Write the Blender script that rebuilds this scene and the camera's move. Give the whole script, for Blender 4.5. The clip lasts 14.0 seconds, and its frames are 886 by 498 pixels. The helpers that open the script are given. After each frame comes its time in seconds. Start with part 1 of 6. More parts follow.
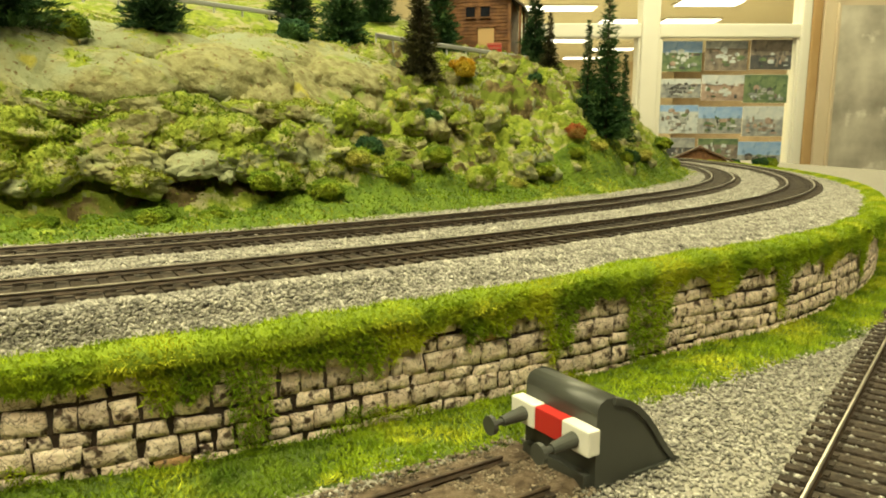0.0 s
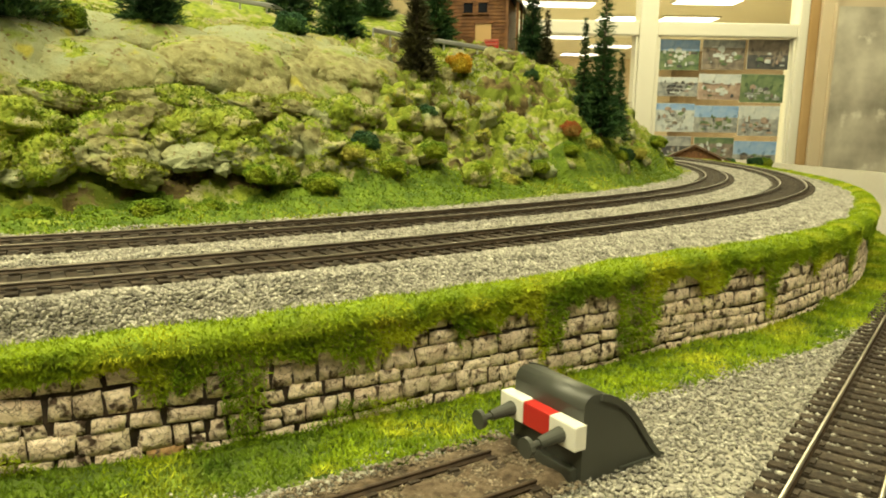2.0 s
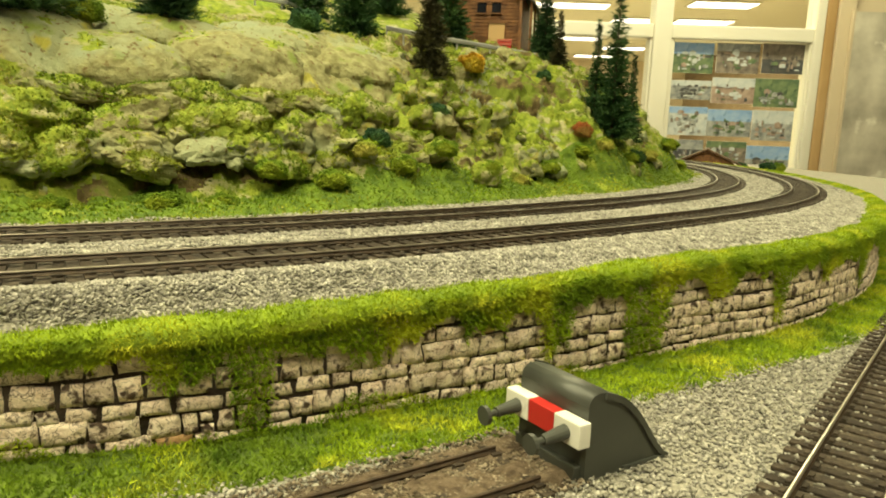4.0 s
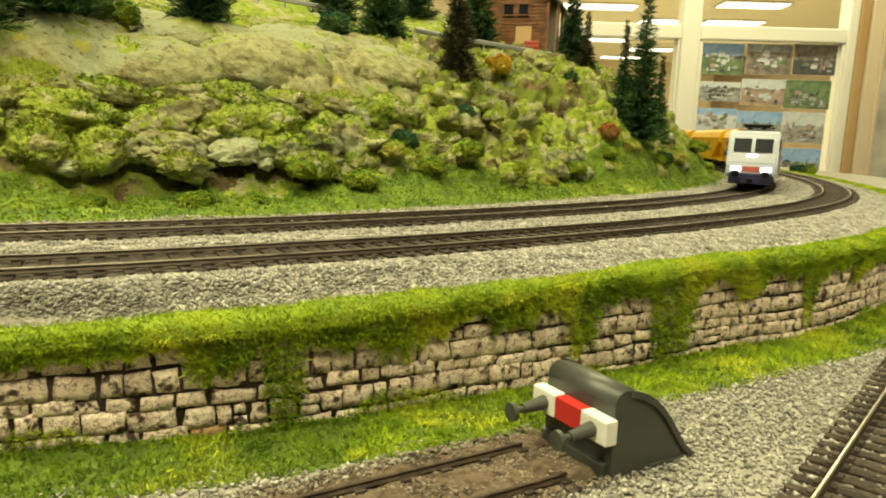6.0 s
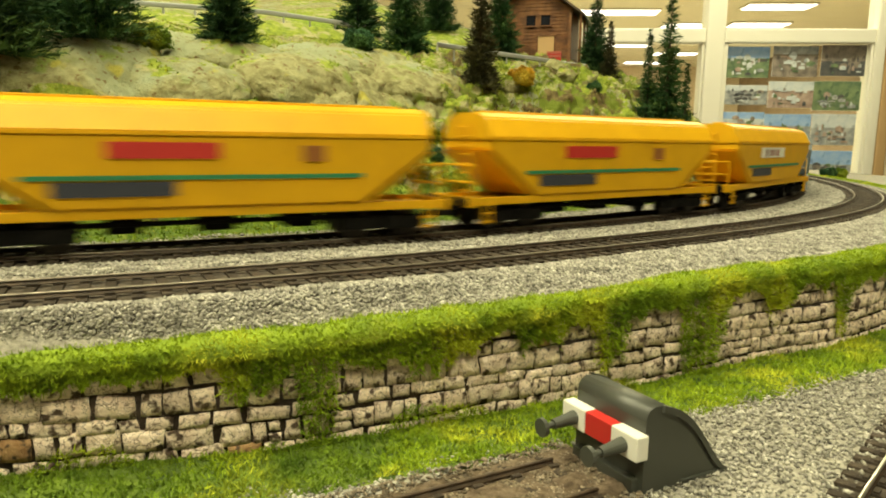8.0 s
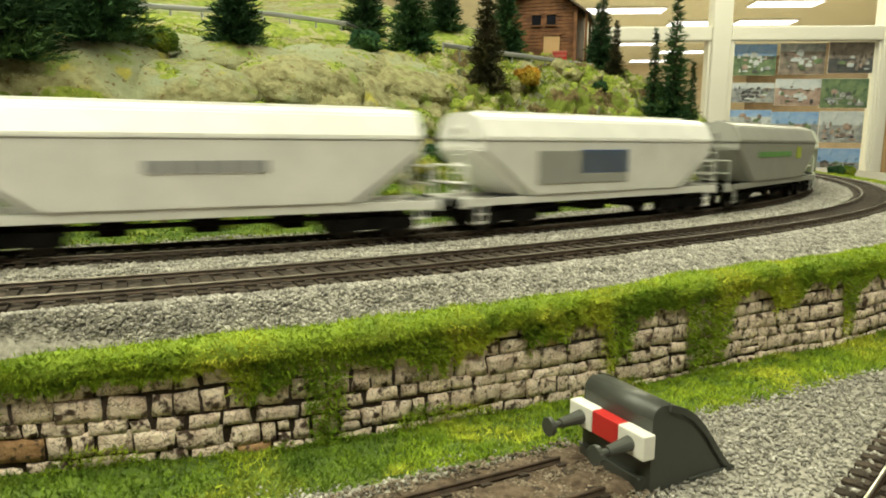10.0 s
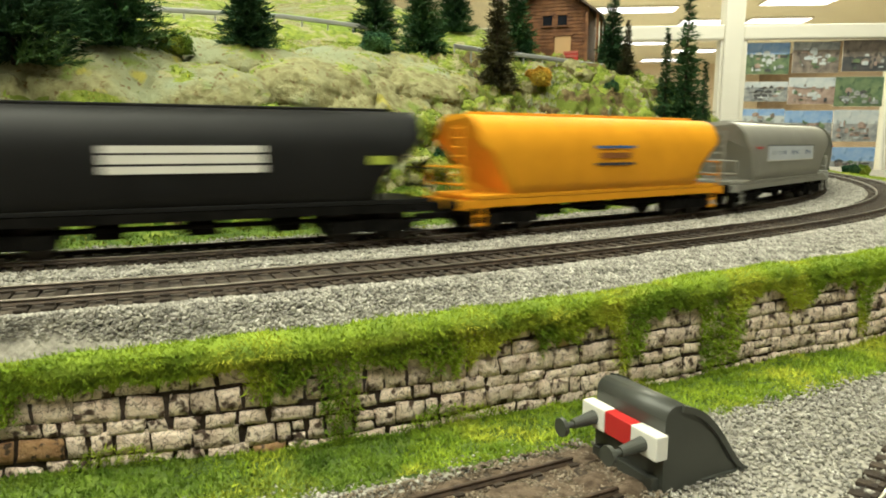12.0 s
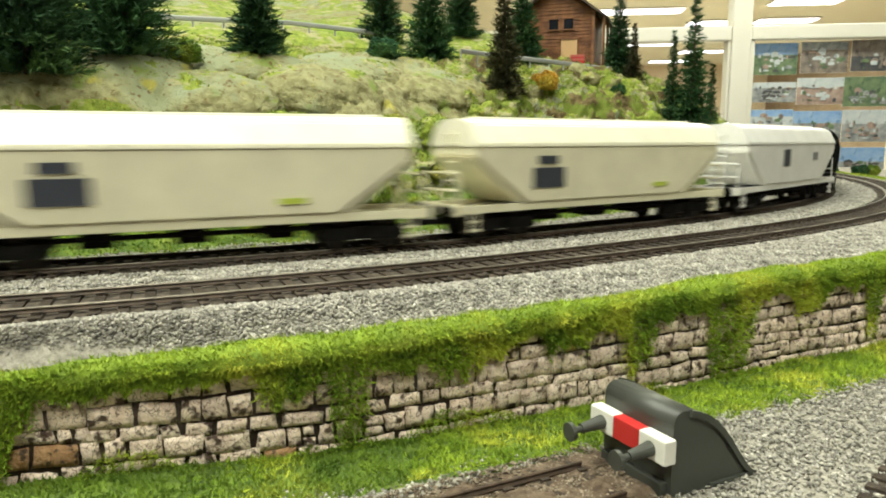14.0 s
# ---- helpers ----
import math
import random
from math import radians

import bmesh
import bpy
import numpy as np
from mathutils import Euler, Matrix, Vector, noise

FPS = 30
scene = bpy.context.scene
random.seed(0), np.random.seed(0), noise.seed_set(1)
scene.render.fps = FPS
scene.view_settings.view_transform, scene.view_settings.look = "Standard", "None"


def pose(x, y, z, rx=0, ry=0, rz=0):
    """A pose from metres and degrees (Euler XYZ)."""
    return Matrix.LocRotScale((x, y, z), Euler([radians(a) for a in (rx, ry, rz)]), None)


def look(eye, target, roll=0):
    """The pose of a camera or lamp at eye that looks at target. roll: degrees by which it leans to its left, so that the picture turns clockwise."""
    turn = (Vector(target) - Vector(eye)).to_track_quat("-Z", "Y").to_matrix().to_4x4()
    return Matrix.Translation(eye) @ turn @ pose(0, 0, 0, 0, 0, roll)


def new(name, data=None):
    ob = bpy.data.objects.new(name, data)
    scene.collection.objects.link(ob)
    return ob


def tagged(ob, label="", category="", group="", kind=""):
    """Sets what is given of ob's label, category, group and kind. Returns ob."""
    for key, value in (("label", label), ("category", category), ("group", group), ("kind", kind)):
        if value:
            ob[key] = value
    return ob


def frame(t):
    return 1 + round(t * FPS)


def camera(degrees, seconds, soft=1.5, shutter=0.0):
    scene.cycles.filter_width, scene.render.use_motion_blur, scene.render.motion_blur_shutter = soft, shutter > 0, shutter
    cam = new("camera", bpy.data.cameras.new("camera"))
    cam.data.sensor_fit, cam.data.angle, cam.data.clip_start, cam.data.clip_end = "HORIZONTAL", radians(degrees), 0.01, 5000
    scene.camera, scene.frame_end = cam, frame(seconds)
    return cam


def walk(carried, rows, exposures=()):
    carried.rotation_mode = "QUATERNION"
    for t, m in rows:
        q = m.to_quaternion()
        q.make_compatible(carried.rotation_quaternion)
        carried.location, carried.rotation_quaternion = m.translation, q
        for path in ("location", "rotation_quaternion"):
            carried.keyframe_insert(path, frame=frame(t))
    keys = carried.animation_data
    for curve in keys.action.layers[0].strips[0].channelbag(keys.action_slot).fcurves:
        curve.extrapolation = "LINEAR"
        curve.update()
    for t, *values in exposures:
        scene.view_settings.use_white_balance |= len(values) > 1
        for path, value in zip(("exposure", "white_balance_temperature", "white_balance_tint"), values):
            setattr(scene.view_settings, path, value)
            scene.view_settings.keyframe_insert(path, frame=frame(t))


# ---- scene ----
cam = camera(65.8, 14.0, soft=1.9, shutter=0.5)
PATH = [
    (0, look((-0.00069, 0.00359, 0.07655), (0.00089, 1.97726, -0.24691), 0.081)),
    (0.5, look((-0.00129, 0.00287, 0.07688), (-0.00708, 1.97477, -0.25717), 0.088)),
    (1, look((-0.00022, 0.00223, 0.07676), (0.02523, 1.96929, -0.28385), 0.931)),
    (1.5, look((0.00003, 0.00189, 0.07750), (0.02041, 1.97198, -0.26649), 0.820)),
    (2, look((-0.00004, 0.00144, 0.07733), (0.01617, 1.97247, -0.26143), 0.981)),
    (2.5, look((0.00030, 0.00068, 0.07797), (0.00541, 1.97109, -0.26470), 0.729)),
    (3, look((0.00010, 0.00027, 0.07715), (-0.00057, 1.97022, -0.26827), 1.556)),
    (5.5, look((-0.00002, -0.00087, 0.07667), (-0.02209, 1.97113, -0.25609), 2.327)),
    (6, look((-0.00098, -0.00273, 0.07647), (-0.08220, 1.96674, -0.26204), 2.019)),
    (6.5, look((-0.00142, -0.00357, 0.07691), (-0.11582, 1.96417, -0.26211), 1.659)),
    (7, look((-0.00156, -0.00410, 0.07762), (-0.12688, 1.96408, -0.25486), 1.496)),
    (7.5, look((-0.00155, -0.00432, 0.07803), (-0.13966, 1.96542, -0.23989), 1.404)),
    (8, look((-0.00164, -0.00475, 0.07893), (-0.15695, 1.96434, -0.23505), 0.789)),
    (10.5, look((-0.00173, -0.00592, 0.07936), (-0.17584, 1.96132, -0.23634), 0.488)),
    (11, look((-0.00165, -0.00563, 0.07920), (-0.16923, 1.96255, -0.23410), 0.660)),
    (11.5, look((-0.00185, -0.00681, 0.08007), (-0.20093, 1.95826, -0.23436), 0.017)),
    (12, look((-0.00206, -0.00706, 0.07978), (-0.20769, 1.95738, -0.23436), 0.214)),
    (12.5, look((-0.00217, -0.00714, 0.08008), (-0.20956, 1.95744, -0.23199), 0.060)),
    (13, look((-0.00170, -0.00739, 0.08047), (-0.21085, 1.95759, -0.22793), -0.312)),
    (13.5, look((-0.00170, -0.00767, 0.08047), (-0.22244, 1.95665, -0.22399), -0.300)),
    (14, look((-0.00196, -0.00833, 0.08082), (-0.23036, 1.95493, -0.22486), -0.219)),
]
walk(cam, PATH, [(0.0, -0.05, 6850, 11), (7.5, -0.06, 6750, 13), (8.2, -0.10, 6450, 14), (10.4, -0.26, 5650, 19), (11.2, -0.22, 5580, 20), (12.2, -0.02, 5500, 21), (14.0, 0.0, 5350, 23)])

# ---- light: a closed hall with fluorescent ceiling panels ----
world = bpy.data.worlds.new("hall_air")
scene.world = world
world.use_nodes = True
world.node_tree.nodes["Background"].inputs[0].default_value = (1.0, 0.93, 0.80, 1)
world.node_tree.nodes["Background"].inputs[1].default_value = 0.05
scene.view_settings.exposure = 0.0
CEILING_Z = 1.55
LAMP_POWER = 30.0
LAMP_TINT = (1.0, 0.97, 0.545)
LAMPS = [(-0.45, 0.10), (0.40, -0.75), (-1.2, -0.65), (0.80, 2.05)]
for lx, ly in LAMPS:
    lamp = bpy.data.lights.new("ceiling_lamp", "AREA")
    lamp.shape, lamp.size, lamp.size_y = "RECTANGLE", 1.2, 0.3
    lamp.energy, lamp.color = LAMP_POWER, LAMP_TINT
    new("ceiling_lamp", lamp).matrix_world = pose(lx, ly, CEILING_Z - 0.03)
FAR_LAMPS = [(2.35, 9.1), (3.14, 9.05), (2.93, 7.88), (2.85, 11.9), (2.6, 13.2), (1.4, 8.2), (0.7, 8.2), (1.9, 10.9)]
for lx, ly in ((1.1, 4.6), (1.8, 7.8), (2.0, 10.9)):
    lamp = bpy.data.lights.new("far_ceiling_lamp", "AREA")
    lamp.shape, lamp.size, lamp.size_y = "RECTANGLE", 2.2, 0.3
    lamp.energy, lamp.color = 155.0, LAMP_TINT
    new("far_ceiling_lamp", lamp).matrix_world = pose(lx, ly, CEILING_Z - 0.03)

# ---- materials ----


def mat(name, dark, light, scale=40.0, rough=0.7, bump=0.0, bump_scale=None, metal=0.0, spots=None, spot_scale=8.0, spot_at=0.6, island=0.0, obj_rand=0.0, spec=0.5, still=False):
    """Two colours mixed by fine and coarse noise, an optional third in patches, relief, and a shift from piece to piece."""
    m = bpy.data.materials.new(name)
    m.use_nodes = True
    nt = m.node_tree
    b = nt.nodes["Principled BSDF"]
    b.inputs["Roughness"].default_value = rough
    b.inputs["Metallic"].default_value = metal
    b.inputs["Specular IOR Level"].default_value = spec
    tc = nt.nodes.new("ShaderNodeNewGeometry" if still else "ShaderNodeTexCoord")
    where = tc.outputs["Position" if still else "Object"]
    n1 = nt.nodes.new("ShaderNodeTexNoise")
    n1.inputs["Scale"].default_value = scale
    n1.inputs["Detail"].default_value = 6
    nt.links.new(where, n1.inputs["Vector"])
    ramp = nt.nodes.new("ShaderNodeValToRGB")
    ramp.color_ramp.elements[0].position, ramp.color_ramp.elements[1].position = 0.35, 0.65
    ramp.color_ramp.elements[0].color, ramp.color_ramp.elements[1].color = (*dark, 1), (*light, 1)
    nt.links.new(n1.outputs["Fac"], ramp.inputs["Fac"])
    col = ramp.outputs["Color"]
    if spots:
        n2 = nt.nodes.new("ShaderNodeTexNoise")
        n2.inputs["Scale"].default_value = spot_scale
        n2.inputs["Detail"].default_value = 4
        nt.links.new(where, n2.inputs["Vector"])
        r2 = nt.nodes.new("ShaderNodeValToRGB")
        r2.color_ramp.elements[0].position, r2.color_ramp.elements[1].position = spot_at, spot_at + 0.08
        nt.links.new(n2.outputs["Fac"], r2.inputs["Fac"])
        mx = nt.nodes.new("ShaderNodeMix")
        mx.data_type = "RGBA"
        nt.links.new(r2.outputs["Color"], mx.inputs[0])
        nt.links.new(col, mx.inputs[6])
        mx.inputs[7].default_value = (*spots, 1)
        col = mx.outputs[2]
    for amount, kind in ((island, "ShaderNodeNewGeometry"), (obj_rand, "ShaderNodeObjectInfo")):
        if amount:
            g = nt.nodes.new(kind)
            out = g.outputs["Random Per Island"] if kind == "ShaderNodeNewGeometry" else g.outputs["Random"]
            mr = nt.nodes.new("ShaderNodeMapRange")
            mr.inputs[3].default_value, mr.inputs[4].default_value = 1 - amount, 1 + amount * 0.7
            nt.links.new(out, mr.inputs[0])
            hs = nt.nodes.new("ShaderNodeHueSaturation")
            nt.links.new(mr.outputs[0], hs.inputs["Value"])
            nt.links.new(col, hs.inputs["Color"])
            col = hs.outputs["Color"]
    nt.links.new(col, b.inputs["Base Color"])
    if bump:
        n3 = nt.nodes.new("ShaderNodeTexNoise")
        n3.inputs["Scale"].default_value = bump_scale or scale * 2
        n3.inputs["Detail"].default_value = 5
        nt.links.new(where, n3.inputs["Vector"])
        bp = nt.nodes.new("ShaderNodeBump")
        bp.inputs["Strength"].default_value = bump
        bp.inputs["Distance"].default_value = 0.001
        nt.links.new(n3.outputs["Fac"], bp.inputs["Height"])
        nt.links.new(bp.outputs["Normal"], b.inputs["Normal"])
    return m


def plain(name, c, rough=0.5, metal=0.0, grime=0.12, scale=60.0):
    return mat(name, tuple(v * (1 - grime) for v in c), c, scale, rough, 0.05, None, metal)


def glow(name, c, strength):
    m = plain(name, c)
    b = m.node_tree.nodes["Principled BSDF"]
    b.inputs["Emission Color"].default_value = (*c, 1)
    b.inputs["Emission Strength"].default_value = strength
    return m


def blade_mat(name, low, high, yellow):
    """Fibres and needles: colour varies from blade to blade and in drifts."""
    m = mat(name, low, high, 90.0, 0.8, spots=yellow, spot_scale=28.0, spot_at=0.52, island=0.28, spec=0.2)
    return m


M_BALLAST = mat("grey_ballast", (0.21, 0.195, 0.165), (0.36, 0.335, 0.285), 700, 0.9, 0.5, 900)
M_STONE = mat("crushed_stone", (0.203, 0.191, 0.168), (0.402, 0.382, 0.338), 260, 0.95, 0.2, 2000, island=0.5, spec=0.15)
M_DIRT = mat("brown_track_dirt", (0.065, 0.045, 0.03), (0.155, 0.115, 0.08), 420, 0.95, 0.9, 900, spec=0.2)
M_SLEEPER = mat("brown_sleeper", (0.022, 0.016, 0.012), (0.066, 0.050, 0.037), 500, 0.8, 0.3, 900, obj_rand=0.35, spec=0.2)
M_RAIL = mat("rusty_rail_side", (0.035, 0.022, 0.014), (0.085, 0.055, 0.035), 300, 0.6, metal=0.3)
M_RAILTOP = mat("worn_rail_head", (0.12, 0.10, 0.08), (0.23, 0.20, 0.16), 200, 0.45, metal=0.6)
M_RAILSHINY = mat("polished_rail_head", (0.62, 0.58, 0.50), (0.75, 0.71, 0.63), 200, 0.3, metal=0.9)
M_WALLSTONE = mat("pale_wall_stone", (0.70, 0.55, 0.445), (0.88, 0.745, 0.62), 260, 0.9, 0.9, 700, spots=(0.060, 0.036, 0.026), spot_scale=330.0, spot_at=0.555, obj_rand=0.16, still=True)


def scribbled(m):
    """Fine dark chisel lines over a stone."""
    nt = m.node_tree
    b = nt.nodes["Principled BSDF"]
    old = b.inputs["Base Color"].links[0].from_socket
    at = nt.nodes.new("ShaderNodeNewGeometry")
    for scale, wide in ((230.0, 0.016), (460.0, 0.018)):
        nz = nt.nodes.new("ShaderNodeTexNoise")
        nz.inputs["Scale"].default_value = scale
        nz.inputs["Detail"].default_value = 3
        nz.inputs["Distortion"].default_value = 0.6
        nt.links.new(at.outputs["Position"], nz.inputs["Vector"])
        rp = nt.nodes.new("ShaderNodeValToRGB")
        el = rp.color_ramp.elements
        el[0].position, el[1].position = 0.5 - wide, 0.5 + wide
        el[0].color = el[1].color = (0, 0, 0, 1)
        el.new(0.5).color = (1, 1, 1, 1)
        nt.links.new(nz.outputs["Fac"], rp.inputs[0])
        mx = nt.nodes.new("ShaderNodeMix")
        mx.data_type = "RGBA"
        nt.links.new(rp.outputs[0], mx.inputs[0])
        nt.links.new(old, mx.inputs[6])
        mx.inputs[7].default_value = (0.13, 0.08, 0.055, 1)
        old = mx.outputs[2]
    nt.links.new(old, b.inputs["Base Color"])


scribbled(M_WALLSTONE)
M_WALLRUST = mat("rusty_wall_stone", (0.30, 0.16, 0.07), (0.46, 0.28, 0.14), 420, 0.9, 0.8, 900, spots=(0.07, 0.045, 0.03), spot_scale=480.0, spot_at=0.55, still=True)
M_JOINT = mat("dark_wall_joint", (0.018, 0.011, 0.008), (0.048, 0.031, 0.021), 400, 0.95, 0.4, 900)
M_TURF = mat("green_turf", (0.12, 0.18, 0.012), (0.24, 0.33, 0.018), 150, 0.95, 0.8, 900, spots=(0.34, 0.38, 0.035), spot_scale=40.0)
M_TURF_BANK = mat("mossy_turf", (0.05, 0.085, 0.008), (0.13, 0.19, 0.012), 150, 0.95, 0.8, 900, spots=(0.20, 0.25, 0.02), spot_scale=40.0)
M_GRASS = blade_mat("bright_grass_fibre", (0.18, 0.27, 0.012), (0.35, 0.45, 0.018), (0.50, 0.52, 0.035))
M_MOSS = blade_mat("dark_moss_fibre", (0.14, 0.23, 0.010), (0.31, 0.43, 0.018), (0.45, 0.51, 0.03))
M_FOAM_GREEN = blade_mat("green_foam_flock", (0.075, 0.135, 0.009), (0.165, 0.25, 0.015), (0.23, 0.285, 0.022))
M_FOAM_OLIVE = blade_mat("yellow_green_flock", (0.165, 0.195, 0.024), (0.30, 0.325, 0.045), (0.42, 0.39, 0.08))
M_FOAM_DARK = blade_mat("dark_green_flock", (0.012, 0.045, 0.018), (0.03, 0.09, 0.035), (0.05, 0.11, 0.03))
M_FOAM_ORANGE = blade_mat("orange_flock", (0.36, 0.19, 0.01), (0.58, 0.33, 0.02), (0.55, 0.40, 0.04))
M_FOAM_RED = blade_mat("red_brown_flock", (0.22, 0.055, 0.015), (0.42, 0.13, 0.04), (0.32, 0.18, 0.05))
M_NEEDLE = blade_mat("spruce_needles", (0.012, 0.038, 0.015), (0.037, 0.086, 0.030), (0.062, 0.118, 0.036))
M_NEEDLE_LIGHT = blade_mat("fir_needles", (0.015, 0.048, 0.016), (0.046, 0.108, 0.034), (0.08, 0.145, 0.04))
M_NEEDLE_BROWN = blade_mat("brownish_needles", (0.03, 0.032, 0.014), (0.075, 0.07, 0.03), (0.09, 0.09, 0.03))
M_BARK = mat("bark", (0.03, 0.02, 0.012), (0.09, 0.06, 0.04), 300, 0.9, 0.5)
M_STOP = plain("dark_grey_plastic", (0.055, 0.058, 0.050), 0.45)
M_WHITE = plain("white_paint", (0.78, 0.76, 0.70), 0.5)
M_RED = plain("red_paint", (0.50, 0.025, 0.02), 0.5)
M_WOODWALL = mat("stained_timber", (0.105, 0.040, 0.013), (0.215, 0.092, 0.030), 180, 0.6, 0.3)
M_ROOF = mat("dark_shingle", (0.045, 0.032, 0.025), (0.11, 0.08, 0.06), 200, 0.8, 0.5)
M_ROOFRED = mat("brown_tile", (0.12, 0.065, 0.038), (0.23, 0.14, 0.085), 120, 0.8, 0.5)
M_STEELRAIL = plain("galvanised_guardrail", (0.42, 0.43, 0.44), 0.45, 0.3)
M_ROAD = mat("model_road", (0.19, 0.17, 0.14), (0.30, 0.27, 0.22), 120, 0.9, 0.3)
M_FRAMEWHITE = plain("white_window_frame", (0.82, 0.79, 0.70), 0.5, 0.0, 0.04, 5.0)
M_WALLPAINT = mat("beige_wall_paint", (0.60, 0.50, 0.36), (0.66, 0.56, 0.41), 3, 0.85)
M_OCHRE = mat("ochre_curtain", (0.42, 0.26, 0.11), (0.50, 0.33, 0.16), 6, 0.8)
# Near ceiling, out of view: darkened to bounce less fill light.
M_CEIL = mat("low_bounce_ceiling_paint", (0.34, 0.31, 0.25), (0.40, 0.37, 0.30), 5, 0.9)
# Far ceiling: paler copy, its brightness put into the colour.
M_FARCEIL = mat("brightened_ceiling_paint", (0.66, 0.62, 0.50), (0.72, 0.68, 0.56), 5, 0.9)
# Unseen far floor, pale so that it bounces light onto that ceiling.
M_FARFLOOR = mat("pale_bounce_floor", (0.52, 0.47, 0.36), (0.60, 0.54, 0.42), 3, 0.5)
# Made-up dark wall tone that holds down the bounced fill light.
M_WALLDARK = mat("dark_low_bounce_wall", (0.22, 0.16, 0.10), (0.28, 0.21, 0.14), 4, 0.7)
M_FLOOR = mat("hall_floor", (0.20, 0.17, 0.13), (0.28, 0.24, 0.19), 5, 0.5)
M_PANEL = glow("lamp_panel", (1.0, 0.96, 0.85), 4.0)

# ---- helpers for building ----


def empty(name, m, label, category, group="", kind=""):
    ob = new(name)
    ob.matrix_world = m
    ob.empty_display_size = 0.01
    return tagged(ob, label, category, group, kind)


def mesh_from(name, verts, faces, material, smooth=False):
    me = bpy.data.meshes.new(name)
    v = np.asarray(verts, dtype=np.float32)
    f = np.asarray(faces, dtype=np.int32)
    n, k = f.shape
    me.vertices.add(len(v))
    me.vertices.foreach_set("co", v.ravel())
    me.loops.add(n * k)
    me.loops.foreach_set("vertex_index", f.ravel())
    me.polygons.add(n)
    me.polygons.foreach_set("loop_start", np.arange(0, n * k, k, dtype=np.int32))
    me.polygons.foreach_set("loop_total", np.full(n, k, dtype=np.int32))
    me.update(calc_edges=True)
    me.validate()
    if smooth:
        me.polygons.foreach_set("use_smooth", np.ones(len(me.polygons), dtype=bool))
    me.materials.append(material)
    return me


def bm_mesh(name, bm, material, smooth=False):
    me = bpy.data.meshes.new(name)
    bmesh.ops.recalc_face_normals(bm, faces=bm.faces)
    bm.to_mesh(me)
    bm.free()
    if smooth:
        me.polygons.foreach_set("use_smooth", np.ones(len(me.polygons), dtype=bool))
    me.materials.append(material)
    return me


def part(name, bm, material, parent, label="", at=None, smooth=False):
    me = bm if isinstance(bm, bpy.types.Mesh) else bm_mesh(name, bm, material, smooth)
    ob = new(name, me)
    ob.parent = parent
    if at is not None:
        ob.matrix_local = at
    if label:
        ob["label"] = label
    return ob


def box(x0, x1, y0, y1, z0, z1, bevel=0.0, bm=None):
    bm = bm or bmesh.new()
    m = Matrix.LocRotScale(((x0 + x1) / 2, (y0 + y1) / 2, (z0 + z1) / 2), None, (x1 - x0, y1 - y0, z1 - z0))
    made = bmesh.ops.create_cube(bm, size=1, matrix=m)
    if bevel:
        edges = list({e for v in made["verts"] for e in v.link_edges})
        bmesh.ops.bevel(bm, geom=edges, offset=bevel, segments=2, affect="EDGES", profile=0.6)
    return bm


def rod(p, q, r, seg=8, bm=None, r2=None):
    bm = bm or bmesh.new()
    a, b = Vector(p), Vector(q)
    d = b - a
    m = Matrix.Translation((a + b) / 2) @ d.to_track_quat("Z", "Y").to_matrix().to_4x4()
    bmesh.ops.create_cone(bm, cap_ends=True, segments=seg, radius1=r, radius2=r if r2 is None else r2, depth=d.length, matrix=m)
    return bm


def prism(outline, x0, x1, bm=None, axis="x"):
    """An outline in (y, z) drawn out along x, or in (x, z) along y."""
    bm = bm or bmesh.new()
    ends = []
    for x in (x0, x1):
        ends.append([bm.verts.new((x, a, b) if axis == "x" else (a, x, b)) for a, b in outline])
    n = len(outline)
    for i in range(n):
        bm.faces.new((ends[0][i], ends[0][(i + 1) % n], ends[1][(i + 1) % n], ends[1][i]))
    bm.faces.new(ends[0])
    bm.faces.new(ends[1])
    return bm


# ---- the plan: tracks as a curve of given bends ----
GAUGE = 0.0184
SPACING = 0.0587
RAIL_Z = 0.0419
BED_Z = 0.0392
BENDS_S = [-6.0, -0.37, -0.35, 0.0, 0.236, 0.472, 0.708, 0.944, 1.18, 1.416, 1.652, 1.888, 2.30, 2.32, 9.0]
BENDS_K = [0.0, 0.0, 1.144, 1.144, 0.695, 1.576, 0.847, 0.720, 0.881, 1.042, 1.203, 1.356, 1.356, 0.0, 0.0]
DS = 0.002
LINE_S = np.arange(-5.0, 8.5, DS)
LINE_K = np.interp(LINE_S, BENDS_S, BENDS_K)
LINE_A = np.cumsum(LINE_K) * DS
ZERO = int(round(5.0 / DS))
LINE_A += radians(27.86) - LINE_A[ZERO]
LINE_X = np.cumsum(np.cos(LINE_A)) * DS
LINE_X += -0.1240 - LINE_X[ZERO]
LINE_Y = np.cumsum(np.sin(LINE_A)) * DS
LINE_Y += 0.1494 - LINE_Y[ZERO]
INNER_L = np.cumsum(1 - LINE_K * SPACING) * DS
INNER_L -= INNER_L[ZERO]


def on_line(s, off=0.0):
    """The plan's place at a way s along the outer track, off metres to its inside."""
    x, y, a = np.interp(s, LINE_S, LINE_X), np.interp(s, LINE_S, LINE_Y), np.interp(s, LINE_S, LINE_A)
    return x - np.sin(a) * off, y + np.cos(a) * off, a


def inner_at(way):
    """The plan's place at a way along the inner track itself."""
    return on_line(np.interp(way, INNER_L, LINE_S), SPACING)


